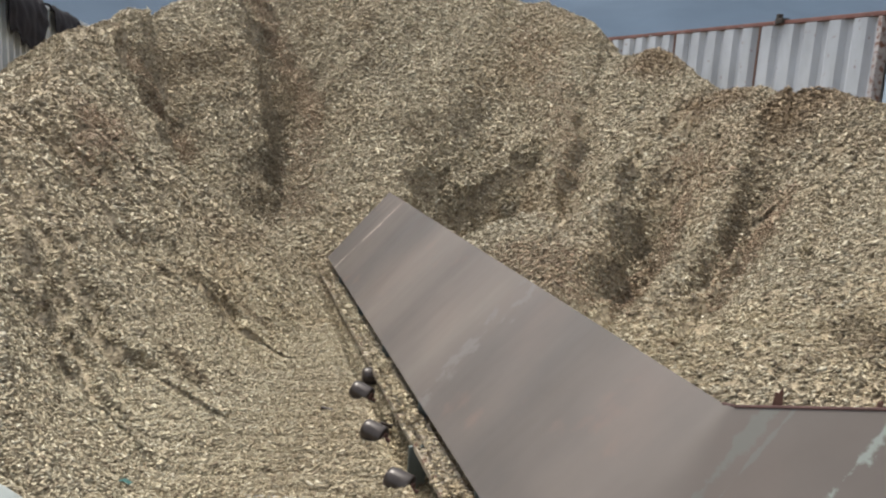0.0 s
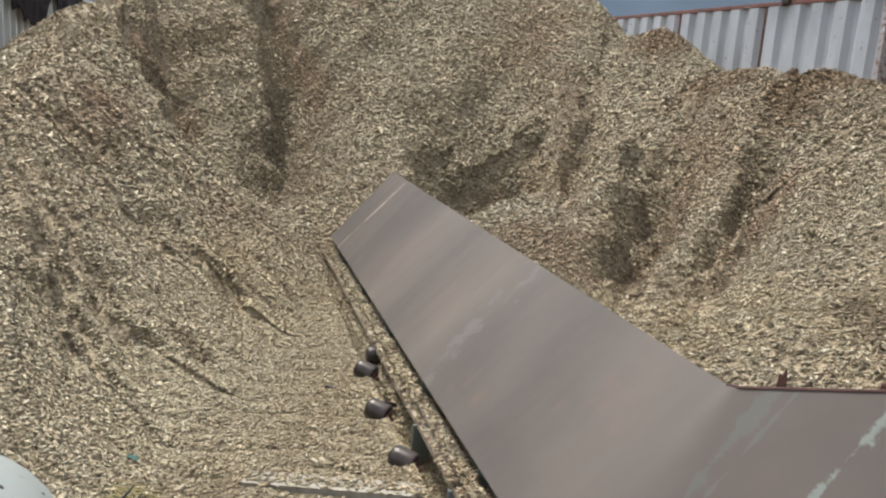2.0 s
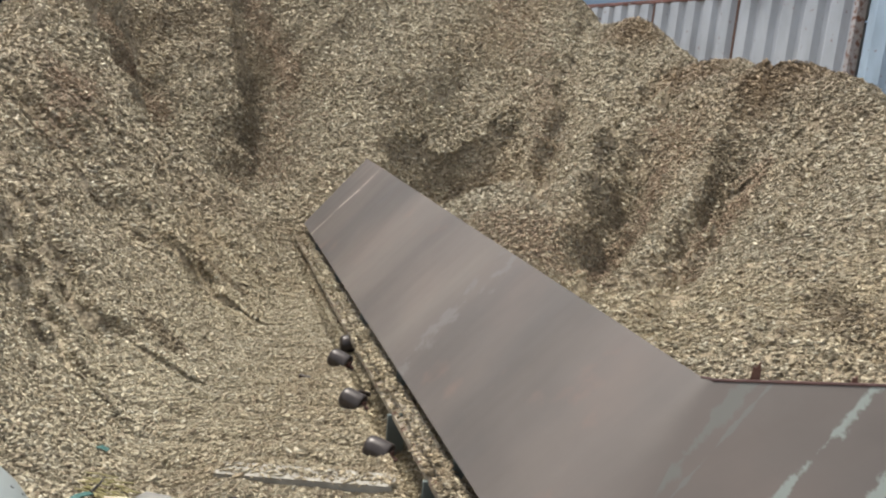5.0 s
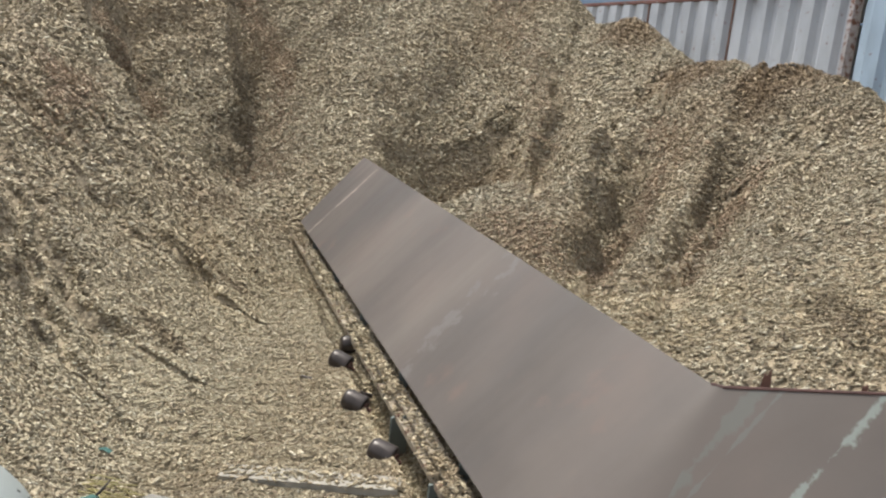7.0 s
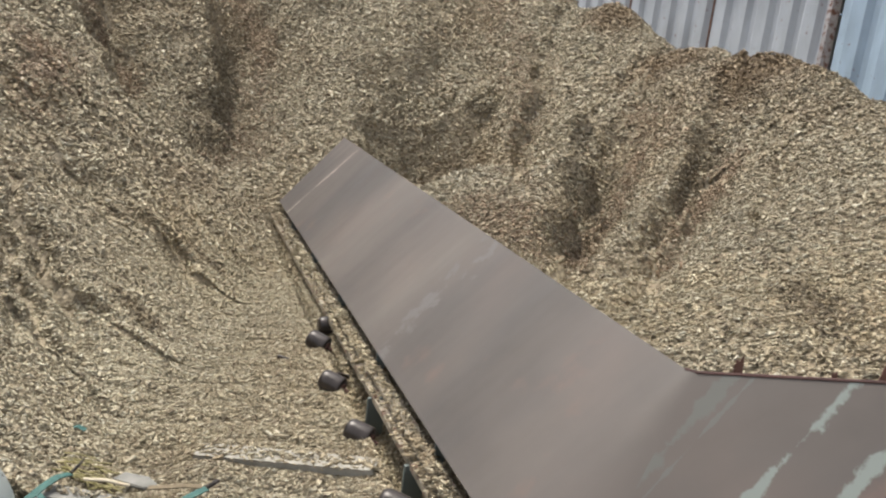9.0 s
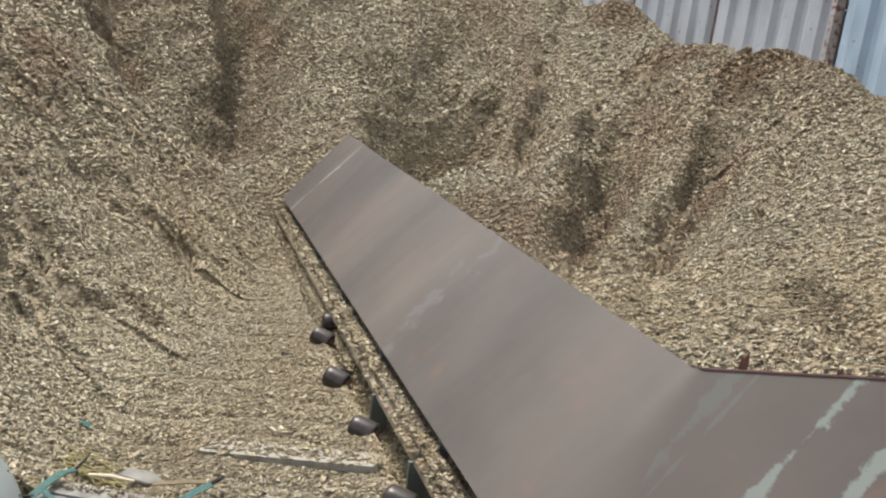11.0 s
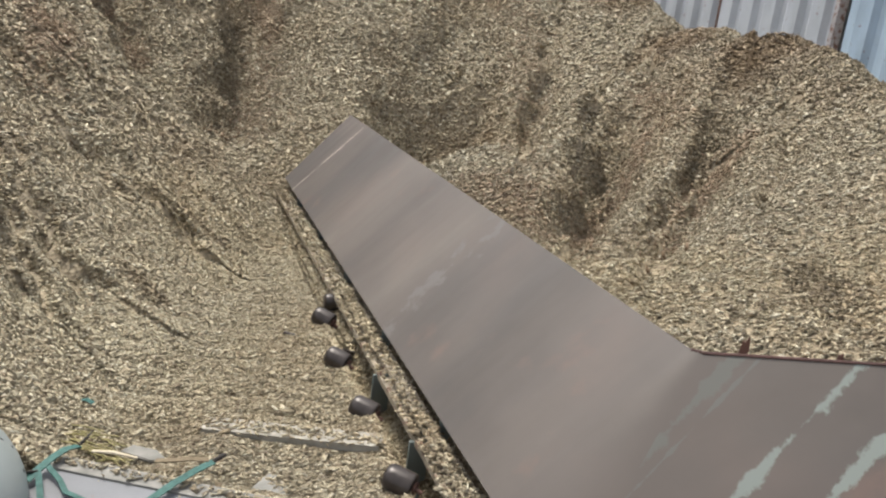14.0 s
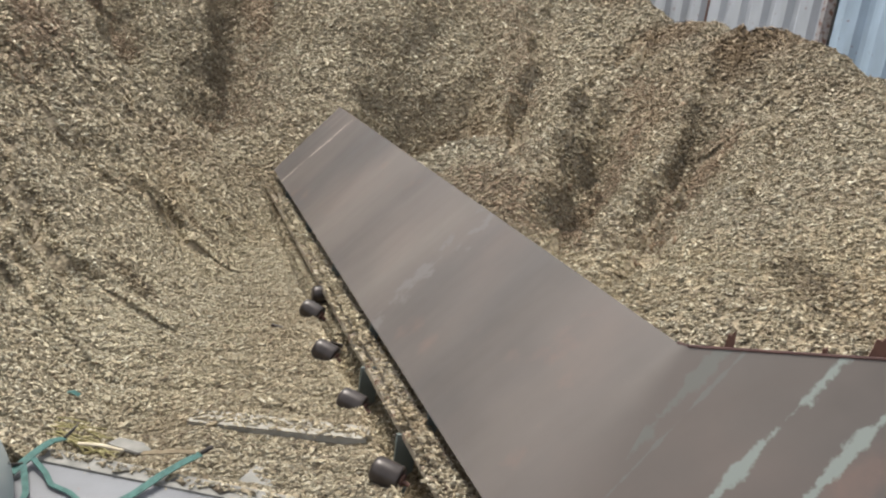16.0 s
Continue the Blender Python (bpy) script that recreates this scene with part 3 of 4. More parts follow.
def build_pile():
    me = grid_mesh("wood_chip_pile", -5.2, 4.4, 0.6, 11.0, 0.035, lambda x, y: pile_height(x, y) - 0.0045)
    me.materials.append(BED)
    pile = tagged(new("wood_chip_pile", me), "large heap of pale brown wood chips with gullies", "wood chip pile")
    rng = np.random.default_rng(11)
    n = CHIPS
    x, y = rng.uniform(-4.3, 3.9, n), rng.uniform(0.9, 9.9, n)
    nm = pile_normal(x, y)
    high = pile_height(x, y)
    dist = np.hypot(x, y)
    fines = np.ones(n)
    for line, w, dep, _ in GULLIES:
        off, _, _ = gully_distance(x, y, line)
        fines = np.minimum(fines, 1 - min(0.45, 1.2 * dep) * np.exp(-(off / (w * 0.7)) ** 2))
    keep = rng.random(n) < np.clip(0.62 / nm[:, 2], 0, 1) * np.clip(5.2 / dist, 0.52, 1.0) * fines
    keep &= nm[:, 1] * -y + nm[:, 0] * -x + nm[:, 2] * (1.7 - high) > -0.25
    keep &= np.abs(np.arctan2(x + 0.1, y)) < radians(38)
    keep &= high > 0.06
    x, y, nm, high = x[keep], y[keep], nm[keep], high[keep]
    at = np.stack([x, y, high + rng.uniform(-0.003, 0.006, len(x))], -1)
    # the nearest chips of the open foreground are single parts, the rest one sheet of loose chips
    near = np.flatnonzero((np.abs(x + 0.45) < 0.30) & (np.abs(y - 2.45) < 0.30))[:280]
    rest = np.ones(len(x), bool)
    rest[near] = False
    # finer chips gather on the floor at the heap's foot
    k = 210000
    fx, fy = rng.uniform(-1.75, 0.25, k), rng.uniform(1.95, 4.3, k)
    fz = pile_height(fx, fy)
    ok = (fz > 0.2) & (rng.random(k) < np.clip(1.9 - fz * 1.8, 0, 1))
    fx, fy, fz = fx[ok], fy[ok], fz[ok]
    small = np.clip(0.78 + 0.45 * (high[rest] - 0.40), 0.78, 1.0)
    small = np.where((x[rest] < 0.3) & (y[rest] < 5.0), small, 1.0) * np.clip(np.hypot(x[rest], y[rest]) / 4.6, 0.85, 1.3)
    fine = chip_cloud(rng, np.stack([fx, fy, fz + rng.uniform(-0.002, 0.005, len(fx))], -1), pile_normal(fx, fy), 0.10, 0.66)
    cm = chip_mesh("loose_chips", np.concatenate([chip_cloud(rng, at[rest], nm[rest], np.where((x[rest] < 0.3) & (high[rest] < 0.55), 0.12, 0.25), small), fine]))
    cm.materials.append(CHIP)
    loose = tagged(new("loose_chips", cm), "loose pale and brown wood chips", kind="stuff")
    loose.parent = pile
    # brown chips that ran down the chutes, and darker ones that put shade on the broken banks
    for kind, name, mat, words in (("run", "chute_chips", BROWN, "fine brown wood chips run down in the chutes"), ("dark_tone", "damp_chips", SHADE_CHIPS, "darker wood chips standing in for shade on broken banks")):
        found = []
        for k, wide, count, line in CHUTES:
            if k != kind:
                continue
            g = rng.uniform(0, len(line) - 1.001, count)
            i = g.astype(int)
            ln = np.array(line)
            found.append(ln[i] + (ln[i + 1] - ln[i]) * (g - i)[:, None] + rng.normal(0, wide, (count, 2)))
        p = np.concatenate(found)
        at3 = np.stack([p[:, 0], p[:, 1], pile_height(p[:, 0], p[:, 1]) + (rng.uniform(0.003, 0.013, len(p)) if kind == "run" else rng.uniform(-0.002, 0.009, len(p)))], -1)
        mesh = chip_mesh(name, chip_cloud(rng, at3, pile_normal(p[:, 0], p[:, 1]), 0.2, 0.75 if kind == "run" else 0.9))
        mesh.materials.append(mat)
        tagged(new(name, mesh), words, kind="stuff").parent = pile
    shapes = []
    for _ in range(8):
        shapes.append(chip_mesh("wood_chip", chip_cloud(rng, np.zeros((1, 3)), np.array([[0, 0, 1.0]]), 0.1, 0.85)))
        shapes[-1].materials.append(CHIP_ONE)
    for i in near:
        ob = new("wood_chip", shapes[i % 8])
        ob.matrix_basis = Matrix.Translation(at[i]) @ Vector(nm[i]).to_track_quat("Z", "Y").to_matrix().to_4x4() @ pose(0, 0, 0, rng.normal(0, 18), rng.normal(0, 18), rng.uniform(0, 360))
        ob.parent = pile
    return pile


CREASE = Vector((-0.625, -0.235, -0.744)).normalized()
EDGE2 = Vector((0.290, -0.145, 0.068)).normalized()


def build_plate():
    plate = thing("steel_guide_plate", None, "brown-grey weathered steel chute plate with pale scrapes beside the chip pile", "steel plate")
    low = CORNER + CREASE * (PLATE_W * math.sin(LEAN) / -CREASE.z)
    # the plate is folded twice near its far end
    fold = [(0.40, 0.50, 0.012), (0.80, 0.84, 0.004), (5.0, 5.0, 0.0)]
    last = (LOW_TIP, TOP_TIP)
    for name, (a, b, out) in zip(("end_flap", "fold_strip", "side_plate"), fold):
        here = (LOW_TIP - U * a + NORMAL * out, TOP_TIP - U * b + NORMAL * out) if a < 5 else (low + U * 0.14, CORNER + U * 0.018)
        part(name, slab([last[0], here[0], here[1], last[1]], 0.008), PLATE, plate)
        last = here
    far = CORNER + EDGE2 * 2.4
    deep = CREASE * 0.95
    # the sheet is rolled round the corner, tighter at its top
    bm = bmesh.new()
    rows, steps = [], 12
    for i in range(steps + 1):
        t = i / steps
        ends = []
        for c, a, b in ((CORNER, U * 0.018, EDGE2 * 0.018), (low.lerp(CORNER + deep, t), U * 0.14, EDGE2 * 0.26)):
            ends.append(c + a * (1 - t) ** 2 + b * t ** 2)
        rows.append([bm.verts.new(p - NORMAL * d) for d in (0.0, 0.008) for p in ends])
    for p, q in zip(rows, rows[1:]):
        for a, b in ((0, 1), (1, 3), (3, 2), (2, 0)):
            bm.faces.new((p[a], p[b], q[b], q[a]))
    bmesh.ops.recalc_face_normals(bm, faces=bm.faces)
    for e in bm.edges:
        e.smooth = e.calc_face_angle(0.0) < 0.6
    part("rolled_corner", bm, PLATE, plate, smooth=True)
    part("rim", tube([far, CORNER + EDGE2 * 0.018, CORNER + U * 0.018], 0.004, 6), RIM, plate, "dark rust-red sheet edge")
    part("flared_plate", slab([CORNER + EDGE2 * 0.018, CORNER + deep + EDGE2 * 0.26, far + deep, far], 0.008), PLATE_END, plate, "darker bent end with pale green scrapes")
    # stiffening lip at the far end
    lip = box(bmesh.new(), (0.012, PLATE_W, 0.02), Matrix.Translation((LOW_TIP + TOP_TIP) / 2 - NORMAL * 0.012) @ frame_of(ACROSS))
    part("end_lip", lip, PLATE, plate)
    for d, w, h in ((0.116, 0.026, 0.046), (0.438, 0.044, 0.060), (0.327, 0.016, 0.016), (0.80, 0.04, 0.06)):
        p = CORNER + EDGE2 * d
        bm = slab([p + EDGE2 * -w / 2 - Z * 0.02, p + EDGE2 * w / 2 - Z * 0.02, p + EDGE2 * w * 0.42 + Z * h * 0.55, p + EDGE2 * w * 0.30 + Z * h, p + EDGE2 * w * 0.02 + Z * h * 0.62, p - EDGE2 * w * 0.25 + Z * h * 0.7], 0.006)
        bmesh.ops.translate(bm, verts=bm.verts, vec=(-0.002, 0.012, 0))
        part("lug", bm, RUST, plate, "rust-brown torn steel lug")
    # green gussets that carry the plate from below
    for k in range(6):
        p = on_line(0.5 + 0.74 * k, 0.012, 0.545)
        bm = slab([p, p - Z * 0.15, p + V * 0.12 - Z * 0.01 + Z * 0.12], 0.008)
        part("gusset", bm, GREEN, plate, "grey-green steel gusset")
    return plate


def frame_of(y):
    """A turn whose y axis runs along y."""
    x = U
    z = x.cross(y).normalized()
    return Matrix((x, y, z)).transposed().to_4x4()


def corrugated(length, height, pitch=0.282, depth=0.04):
    """A trapezoid-ribbed steel sheet along x, standing on z = 0, ribs towards -y."""
    bm = bmesh.new()
    prof = []
    n = int(round(length / pitch))
    for i in range(n):
        x = i * pitch
        prof += [(x, 0), (x + 0.055, 0), (x + 0.100, depth), (x + 0.235, depth)]
    prof.append((n * pitch, 0))
    rows = [[bm.verts.new((x, y + t, z)) for x, y in prof] for z, t in ((0, 0), (height, 0))]
    back = [[bm.verts.new((x, y + 0.003, z)) for x, y in prof] for z in (0, height)]
    for i in range(len(prof) - 1):
        bm.faces.new((rows[0][i], rows[0][i + 1], rows[1][i + 1], rows[1][i]))
        bm.faces.new((back[0][i + 1], back[0][i], back[1][i], back[1][i + 1]))
    return bm


def build_container():
    d = (Vector((2.028, 10.854, 0)) - Vector((3.413, 6.84, 0))).normalized()
    ang = math.atan2(d.y, d.x)
    m = Matrix.Translation((3.413, 6.84, 0)) @ Matrix.Rotation(ang, 4, "Z") @ Matrix.Diagonal((1, -1, 1, 1))
    box_ = thing("shipping_container", pose(3.413, 6.84, 0, 0, 0, math.degrees(ang)), "grey-white corrugated steel container with rusty top rail", "container")
    for i in range(4):
        bm = corrugated(1.39, 2.50)
        bmesh.ops.transform(bm, matrix=Matrix.Translation((0.012 + i * 1.41, 0, 0.05)) , verts=bm.verts)
        wall = part("wall_panel", bm, CONTAINER, box_)
        sb = box(bmesh.new(), (0.020, 0.012, 2.5), Matrix.Translation((i * 1.41 + 1.410, 0.042, 1.30)))
        part("seam", sb, RUST, wall, "rusty weld seam")
        rng = random.Random(30 + i)
        for _ in range(9):
            x, z = 0.012 + i * 1.41 + rng.randrange(5) * 0.282 + rng.uniform(0.11, 0.22), rng.choice((rng.uniform(1.98, 2.10), rng.uniform(1.6, 2.5)))
            bm = bmesh.new()
            bmesh.ops.create_icosphere(bm, subdivisions=2, radius=1.0, matrix=Matrix.Translation((x, 0.0405, z)) @ Matrix.Diagonal((rng.uniform(0.008, 0.022), 0.002, rng.uniform(0.01, 0.03), 1)))
            part("rust_spot", bm, RUST, wall, "brown rust spot")
    part("top_rail", box(bmesh.new(), (5.9, 0.09, 0.038), Matrix.Translation((2.86, 0.0, 2.572)), 0.008), RAIL_TOP, box_, "rust-red top rail with pale paint left")
    bm = box(bmesh.new(), (0.10, 0.09, 0.05), Matrix.Translation((1.13, 0.03, 2.585)), 0.012)
    box(bm, (0.04, 0.05, 0.10), Matrix.Translation((1.16, 0.04, 2.60)), 0.008)
    part("clamp", bm, DARK, box_, "dark rusty clamp on the top rail")
    part("bottom_rail", box(bmesh.new(), (5.9, 0.07, 0.12), Matrix.Translation((2.86, 0.0, 0.06)), 0.008), RED_RUST, box_, "rusty bottom rail")
    part("corner_post", box(bmesh.new(), (0.045, 0.10, 2.5), Matrix.Translation((-0.022, 0.0, 1.3)), 0.01), POST, box_, "pale corner post streaked with rust")
    part("roof", box(bmesh.new(), (5.8, 2.3, 0.02), Matrix.Translation((2.86, -1.2, 2.58))), CONTAINER, box_)
    part("back_wall", box(bmesh.new(), (5.8, 0.04, 2.5), Matrix.Translation((2.86, -2.36, 1.3))), CONTAINER, box_)
    two = thing("shipping_container", box_.matrix_basis @ pose(-0.09, 0.03, 0), "pale blue corrugated steel container beside the pile", "container")
    for i in range(2):
        bm = corrugated(1.39, 2.50, 0.348)
        bmesh.ops.transform(bm, matrix=Matrix.Translation((-1.45 - i * 1.41, 0, 0.05)), verts=bm.verts)
        part("wall_panel", bm, CONTAINER_BLUE, two)
    part("top_rail", box(bmesh.new(), (3.0, 0.07, 0.06), Matrix.Translation((-1.5, 0.0, 2.585)), 0.008), CONTAINER_BLUE, two)
    part("roof", box(bmesh.new(), (3.0, 2.3, 0.02), Matrix.Translation((-1.5, -1.2, 2.58))), CONTAINER_BLUE, two)


def build_fence():
    d = U
    ang = math.degrees(math.atan2(d.y, d.x))
    wall = thing("sheet_wall", pose(-3.50, 6.13, 0, 0, 0, ang), "pale grey corrugated sheet wall behind the heap", "wall")
    for i in range(5):
        bm = corrugated(1.39, 2.34, 0.232, 0.06)
        bmesh.ops.transform(bm, matrix=Matrix.Translation((i * 1.40, 0, 0.0)), verts=bm.verts)
        part("sheet", bm, FENCE, wall)
    part("capping", box(bmesh.new(), (7.0, 0.06, 0.04), Matrix.Translation((3.5, 0.02, 2.36)), 0.006), FENCE, wall)


def ground_z(x, y):
    return float(pile_height(np.array([x]), np.array([y]))[0])


def ribbon(points, width, thick=0.003, way=None):
    """A flat band through the points, lying on edge direction way (or level)."""
    bm = bmesh.new()
    pts = [Vector(p) for p in points]
    prev = None
    for i, p in enumerate(pts):
        t = (pts[min(i + 1, len(pts) - 1)] - pts[max(i - 1, 0)]).normalized()
        side = (way[i] if way else t.cross(Z)).normalized() * width / 2
        up = t.cross(side).normalized() * thick
        ring = [bm.verts.new(p + side), bm.verts.new(p - side), bm.verts.new(p - side + up), bm.verts.new(p + side + up)]
        if prev:
            for a, b in ((0, 1), (1, 2), (2, 3), (3, 0)):
                bm.faces.new((prev[a], prev[b], ring[b], ring[a]))
        else:
            bm.faces.new(ring)
        prev = ring
    bm.faces.new(prev)
    bmesh.ops.recalc_face_normals(bm, faces=bm.faces)
    return bm


def tube(points, radius, steps=8):
    """A round rod through the points; radius may be a list."""
    bm = bmesh.new()
    pts = [Vector(p) for p in points]
    radii = radius if isinstance(radius, list) else [radius] * len(pts)
    prev = None
    for i, p in enumerate(pts):
        t = (pts[min(i + 1, len(pts) - 1)] - pts[max(i - 1, 0)]).normalized()
        q = t.to_track_quat("Z", "Y")
        ring = [bm.verts.new(p + q @ Vector((radii[i] * math.cos(2 * math.pi * k / steps), radii[i] * math.sin(2 * math.pi * k / steps), 0))) for k in range(steps)]
        if prev:
            for k in range(steps):
                bm.faces.new((prev[k], prev[(k + 1) % steps], ring[(k + 1) % steps], ring[k]))
        else:
            bm.faces.new(list(reversed(ring)))
        prev = ring
    bm.faces.new(prev)
    return bm


def angle_bar(a, b, leg, thick, up=-1):
    """An L-shaped steel bar from a to b: a flat leg across V and an upright leg below it."""
    bm = bmesh.new()
    ends = []
    for p in (Vector(a), Vector(b)):
        prof = [(0, 0), (leg, 0), (leg, -thick), (thick, -thick), (thick, up * leg), (0, up * leg)]
        ends.append([bm.verts.new(p + V * x + Z * z) for x, z in prof])
    n = len(ends[0])
    for i in range(n):
        bm.faces.new((ends[0][i], ends[0][(i + 1) % n], ends[1][(i + 1) % n], ends[1][i]))
    bm.faces.new(ends[0])
    bm.faces.new(list(reversed(ends[1])))
    bmesh.ops.recalc_face_normals(bm, faces=bm.faces)
    return bm


# ---- conveyor beside the plate ----


def build_conveyor():
    frame_ = thing("conveyor_frame", None, "dusty steel conveyor frame with chip-covered rails", "conveyor")
    outer = part("rail", angle_bar(on_line(-0.02, -0.068, 0.474), on_line(5.0, -0.068, 0.474), 0.020, 0.005), RAIL, frame_, "dusty outer angle rail")
    part("rail", angle_bar(on_line(-0.02, -0.036, 0.495), on_line(5.0, -0.036, 0.495), 0.016, 0.004), RAIL, frame_, "dusty inner angle rail")
    part("trough_floor", slab([on_line(0, -0.045, 0.455), on_line(5.0, -0.045, 0.455), on_line(5.0, 0.03, 0.475), on_line(0, 0.03, 0.475)], 0.006), RAIL, frame_)
    for s in (2.98, 3.46, 3.90, 4.42):
        p = on_line(s, -0.050, 0.300)
        post = box(bmesh.new(), (0.066, 0.014, 0.33), Matrix.Translation(p) @ ALONG, 0.002)
        upright = part("post", post, GREEN, frame_, "grey-green upright flat bar")
        foot = box(bmesh.new(), (0.06, 0.07, 0.012), Matrix.Translation(on_line(s, -0.050, 0.135)) @ ALONG, 0.002)
        part("foot_plate", foot, GREEN, upright)
    for k in range(12):
        part("bolt", box(bmesh.new(), (0.012, 0.016, 0.012), Matrix.Translation(on_line(0.2 + 0.40 * k, -0.058, 0.476)) @ ALONG, 0.003), RUST, outer, "rusty bolt head")
    rng = np.random.default_rng(3)
    n = 9500
    s, v = rng.uniform(0, 4.9, n), rng.uniform(-0.070, 0.004, n)
    z = np.where(v < -0.045, 0.476, 0.490) + 0.014 * np.exp(-((v + 0.018) / 0.018) ** 2) + 0.010 * np.sin(9 * s) * np.sin(23 * s + 1) + rng.uniform(0, 0.008, n)
    keep = rng.random(n) < np.where(v < -0.045, 0.7, 1.0) * (0.65 + 0.35 * np.sin(5 * s + 2))
    p = np.stack([LOW_TIP.x - U.x * s + V.x * v, LOW_TIP.y - U.y * s + V.y * v, z], -1)[keep]
    # a sprinkle on the cross beam
    f = rng.uniform(-0.02, 1.02, 420)
    dust = np.stack([-0.60 + 0.57 * f + rng.normal(0, 0.012, 420), 2.43 - 0.129 * f + rng.normal(0, 0.026, 420), ground_z(-0.60, 2.43) + 0.023 + (ground_z(-0.12, 2.32) - ground_z(-0.60, 2.43) + 0.006) * f], -1)
    p = np.concatenate([p, dust])
    me = chip_mesh("rail_chips", chip_cloud(rng, p, np.repeat([[0, 0, 1.0]], len(p), 0), 0.3, 0.8))
    me.materials.append(CHIP)
    tagged(new("rail_chips", me), "wood chips lying along the conveyor rails", "wood chips", kind="stuff")


def build_roller():
    """Dark idler roller with a rounded outer end on a bent steel bracket; its axis is local x."""
    ob = thing("idler_roller", None, "dark worn idler roller with rounded end standing in wood chips", "roller", "rollers along the conveyor")
    prof = [(0.0, -0.060), (0.020, -0.0595), (0.031, -0.057), (0.037, -0.050), (0.0395, -0.040), (0.0405, -0.026), (0.041, 0.0), (0.041, 0.024), (0.040, 0.029), (0.037, 0.032), (0.0, 0.032)]
    bm = lathe(prof, 32)
    bmesh.ops.rotate(bm, verts=bm.verts, cent=(0, 0, 0), matrix=Matrix.Rotation(radians(90), 3, "Y"))
    drum = part("drum", bm, RUBBER, ob, smooth=True)
    bm = lathe([(0.0, 0.032), (0.020, 0.032), (0.022, 0.036), (0.020, 0.040), (0.0, 0.040)], 20)
    bmesh.ops.rotate(bm, verts=bm.verts, cent=(0, 0, 0), matrix=Matrix.Rotation(radians(90), 3, "Y"))
    part("end_cap", bm, RUST, drum, "rusty end cap")
    part("axle", tube([(0.036, 0, 0), (0.060, 0, -0.003)], 0.007, 10), RUST, ob)
    bm = box(bmesh.new(), (0.006, 0.022, 0.15), Matrix.Translation((0.050, 0, -0.084)), 0.001)
    box(bm, (0.060, 0.030, 0.006), Matrix.Translation((0.045, 0, -0.157)), 0.001)
    part("bracket", bm, GREEN, ob, "bent grey-green steel bracket")
    return ob


def build_rollers():
    first = build_roller()
    spots = [(2.37, -0.135), (2.80, -0.160), (3.217, -0.152), (3.66, -0.150), (4.09, -0.150)]
    for i, (s, v) in enumerate(spots):
        p = on_line(s, v - 0.006, 0.436 + 0.004 * i)
        m = Matrix.Translation(p) @ ALONG @ pose(0, 0, 0, 0, 16 - 2 * i, -40)
        if i == 0:
            first.matrix_basis = m
        else:
            copy_thing(first, m)
    last = copy_thing(first, Matrix.Translation(on_line(2.14, -0.050, 0.432)) @ ALONG)
    tagged(last, "dark idler roller half hidden beside the conveyor rail")


def build_beams():
    a, b = Vector((-0.60, 2.43, 0)), Vector((-0.03, 2.301, 0))
    a.z, b.z = ground_z(a.x, a.y) + 0.015, ground_z(-0.12, 2.32) + 0.022
    beam = thing("cross_beam", None, "grey dusty steel cross beam half buried in chips", "beam")
    d = (b - a)
    mid = Matrix.Translation((a + b) / 2 - Z * 0.03) @ d.to_track_quat("X", "Z").to_matrix().to_4x4()
    part("web", box(bmesh.new(), (d.length, 0.080, 0.06), mid, 0.004), BEAM, beam)
    part("flange", box(bmesh.new(), (d.length, 0.085, 0.006), mid @ Matrix.Translation((0, 0, 0.033)), 0.002), BEAM, beam)
    a, b = Vector((-0.46, 3.19, 0)), Vector((-0.16, 3.12, 0))
    a.z = ground_z(a.x, a.y) + 0.010
    b.z = ground_z(b.x, b.y) + 0.030
    bar = thing("flat_bar", None, "thin dark steel bar lying across the chips", "steel bar")
    d = b - a
    part("bar", box(bmesh.new(), (d.length, 0.014, 0.014), Matrix.Translation((a + b) / 2) @ d.to_track_quat("X", "Z").to_matrix().to_4x4(), 0.002), RUBBER, bar)


# ---- foreground by the camera ----


def build_tank():
    tank = thing("storage_tank", pose(-1.31, 1.73, 0), "pale grey-green painted round tank with dark specks", "tank")
    r, low, top = 0.42, 0.44, 0.74
    prof = [(0.0, 0.0), (r, 0.0), (r, low)]
    for k in range(1, 13):
        w = radians(90 * k / 12)
        prof.append((r * math.cos(w), low + (top - low) * math.sin(w)))
    part("shell", lathe(prof, 64), PALE, tank, smooth=True)
    rng = random.Random(4)
    for k in range(16):
        lon, lat = radians(rng.uniform(-20, 75)), radians(rng.uniform(8, 62))
        p = Vector((r * math.cos(lat) * math.cos(lon), r * math.cos(lat) * math.sin(lon), low + (top - low) * math.sin(lat)))
        n = Vector((p.x, p.y, (p.z - low) * (r / (top - low)) ** 2)).normalized()
        bm = bmesh.new()
        bmesh.ops.create_icosphere(bm, subdivisions=2, radius=1.0, matrix=Matrix.Translation(p) @ n.to_track_quat("Z", "Y").to_matrix().to_4x4() @ pose(0, 0, 0, 0, 0, rng.uniform(0, 180)) @ Matrix.Diagonal((rng.uniform(0.004, 0.011), rng.uniform(0.003, 0.006), 0.0012, 1)))
        part("speck", bm, DARK, tank, "dark speck of dirt")


EDGE_A, EDGE_B = Vector((-0.93, 2.085, 0.425)), Vector((-0.20, 1.935, 0.425))


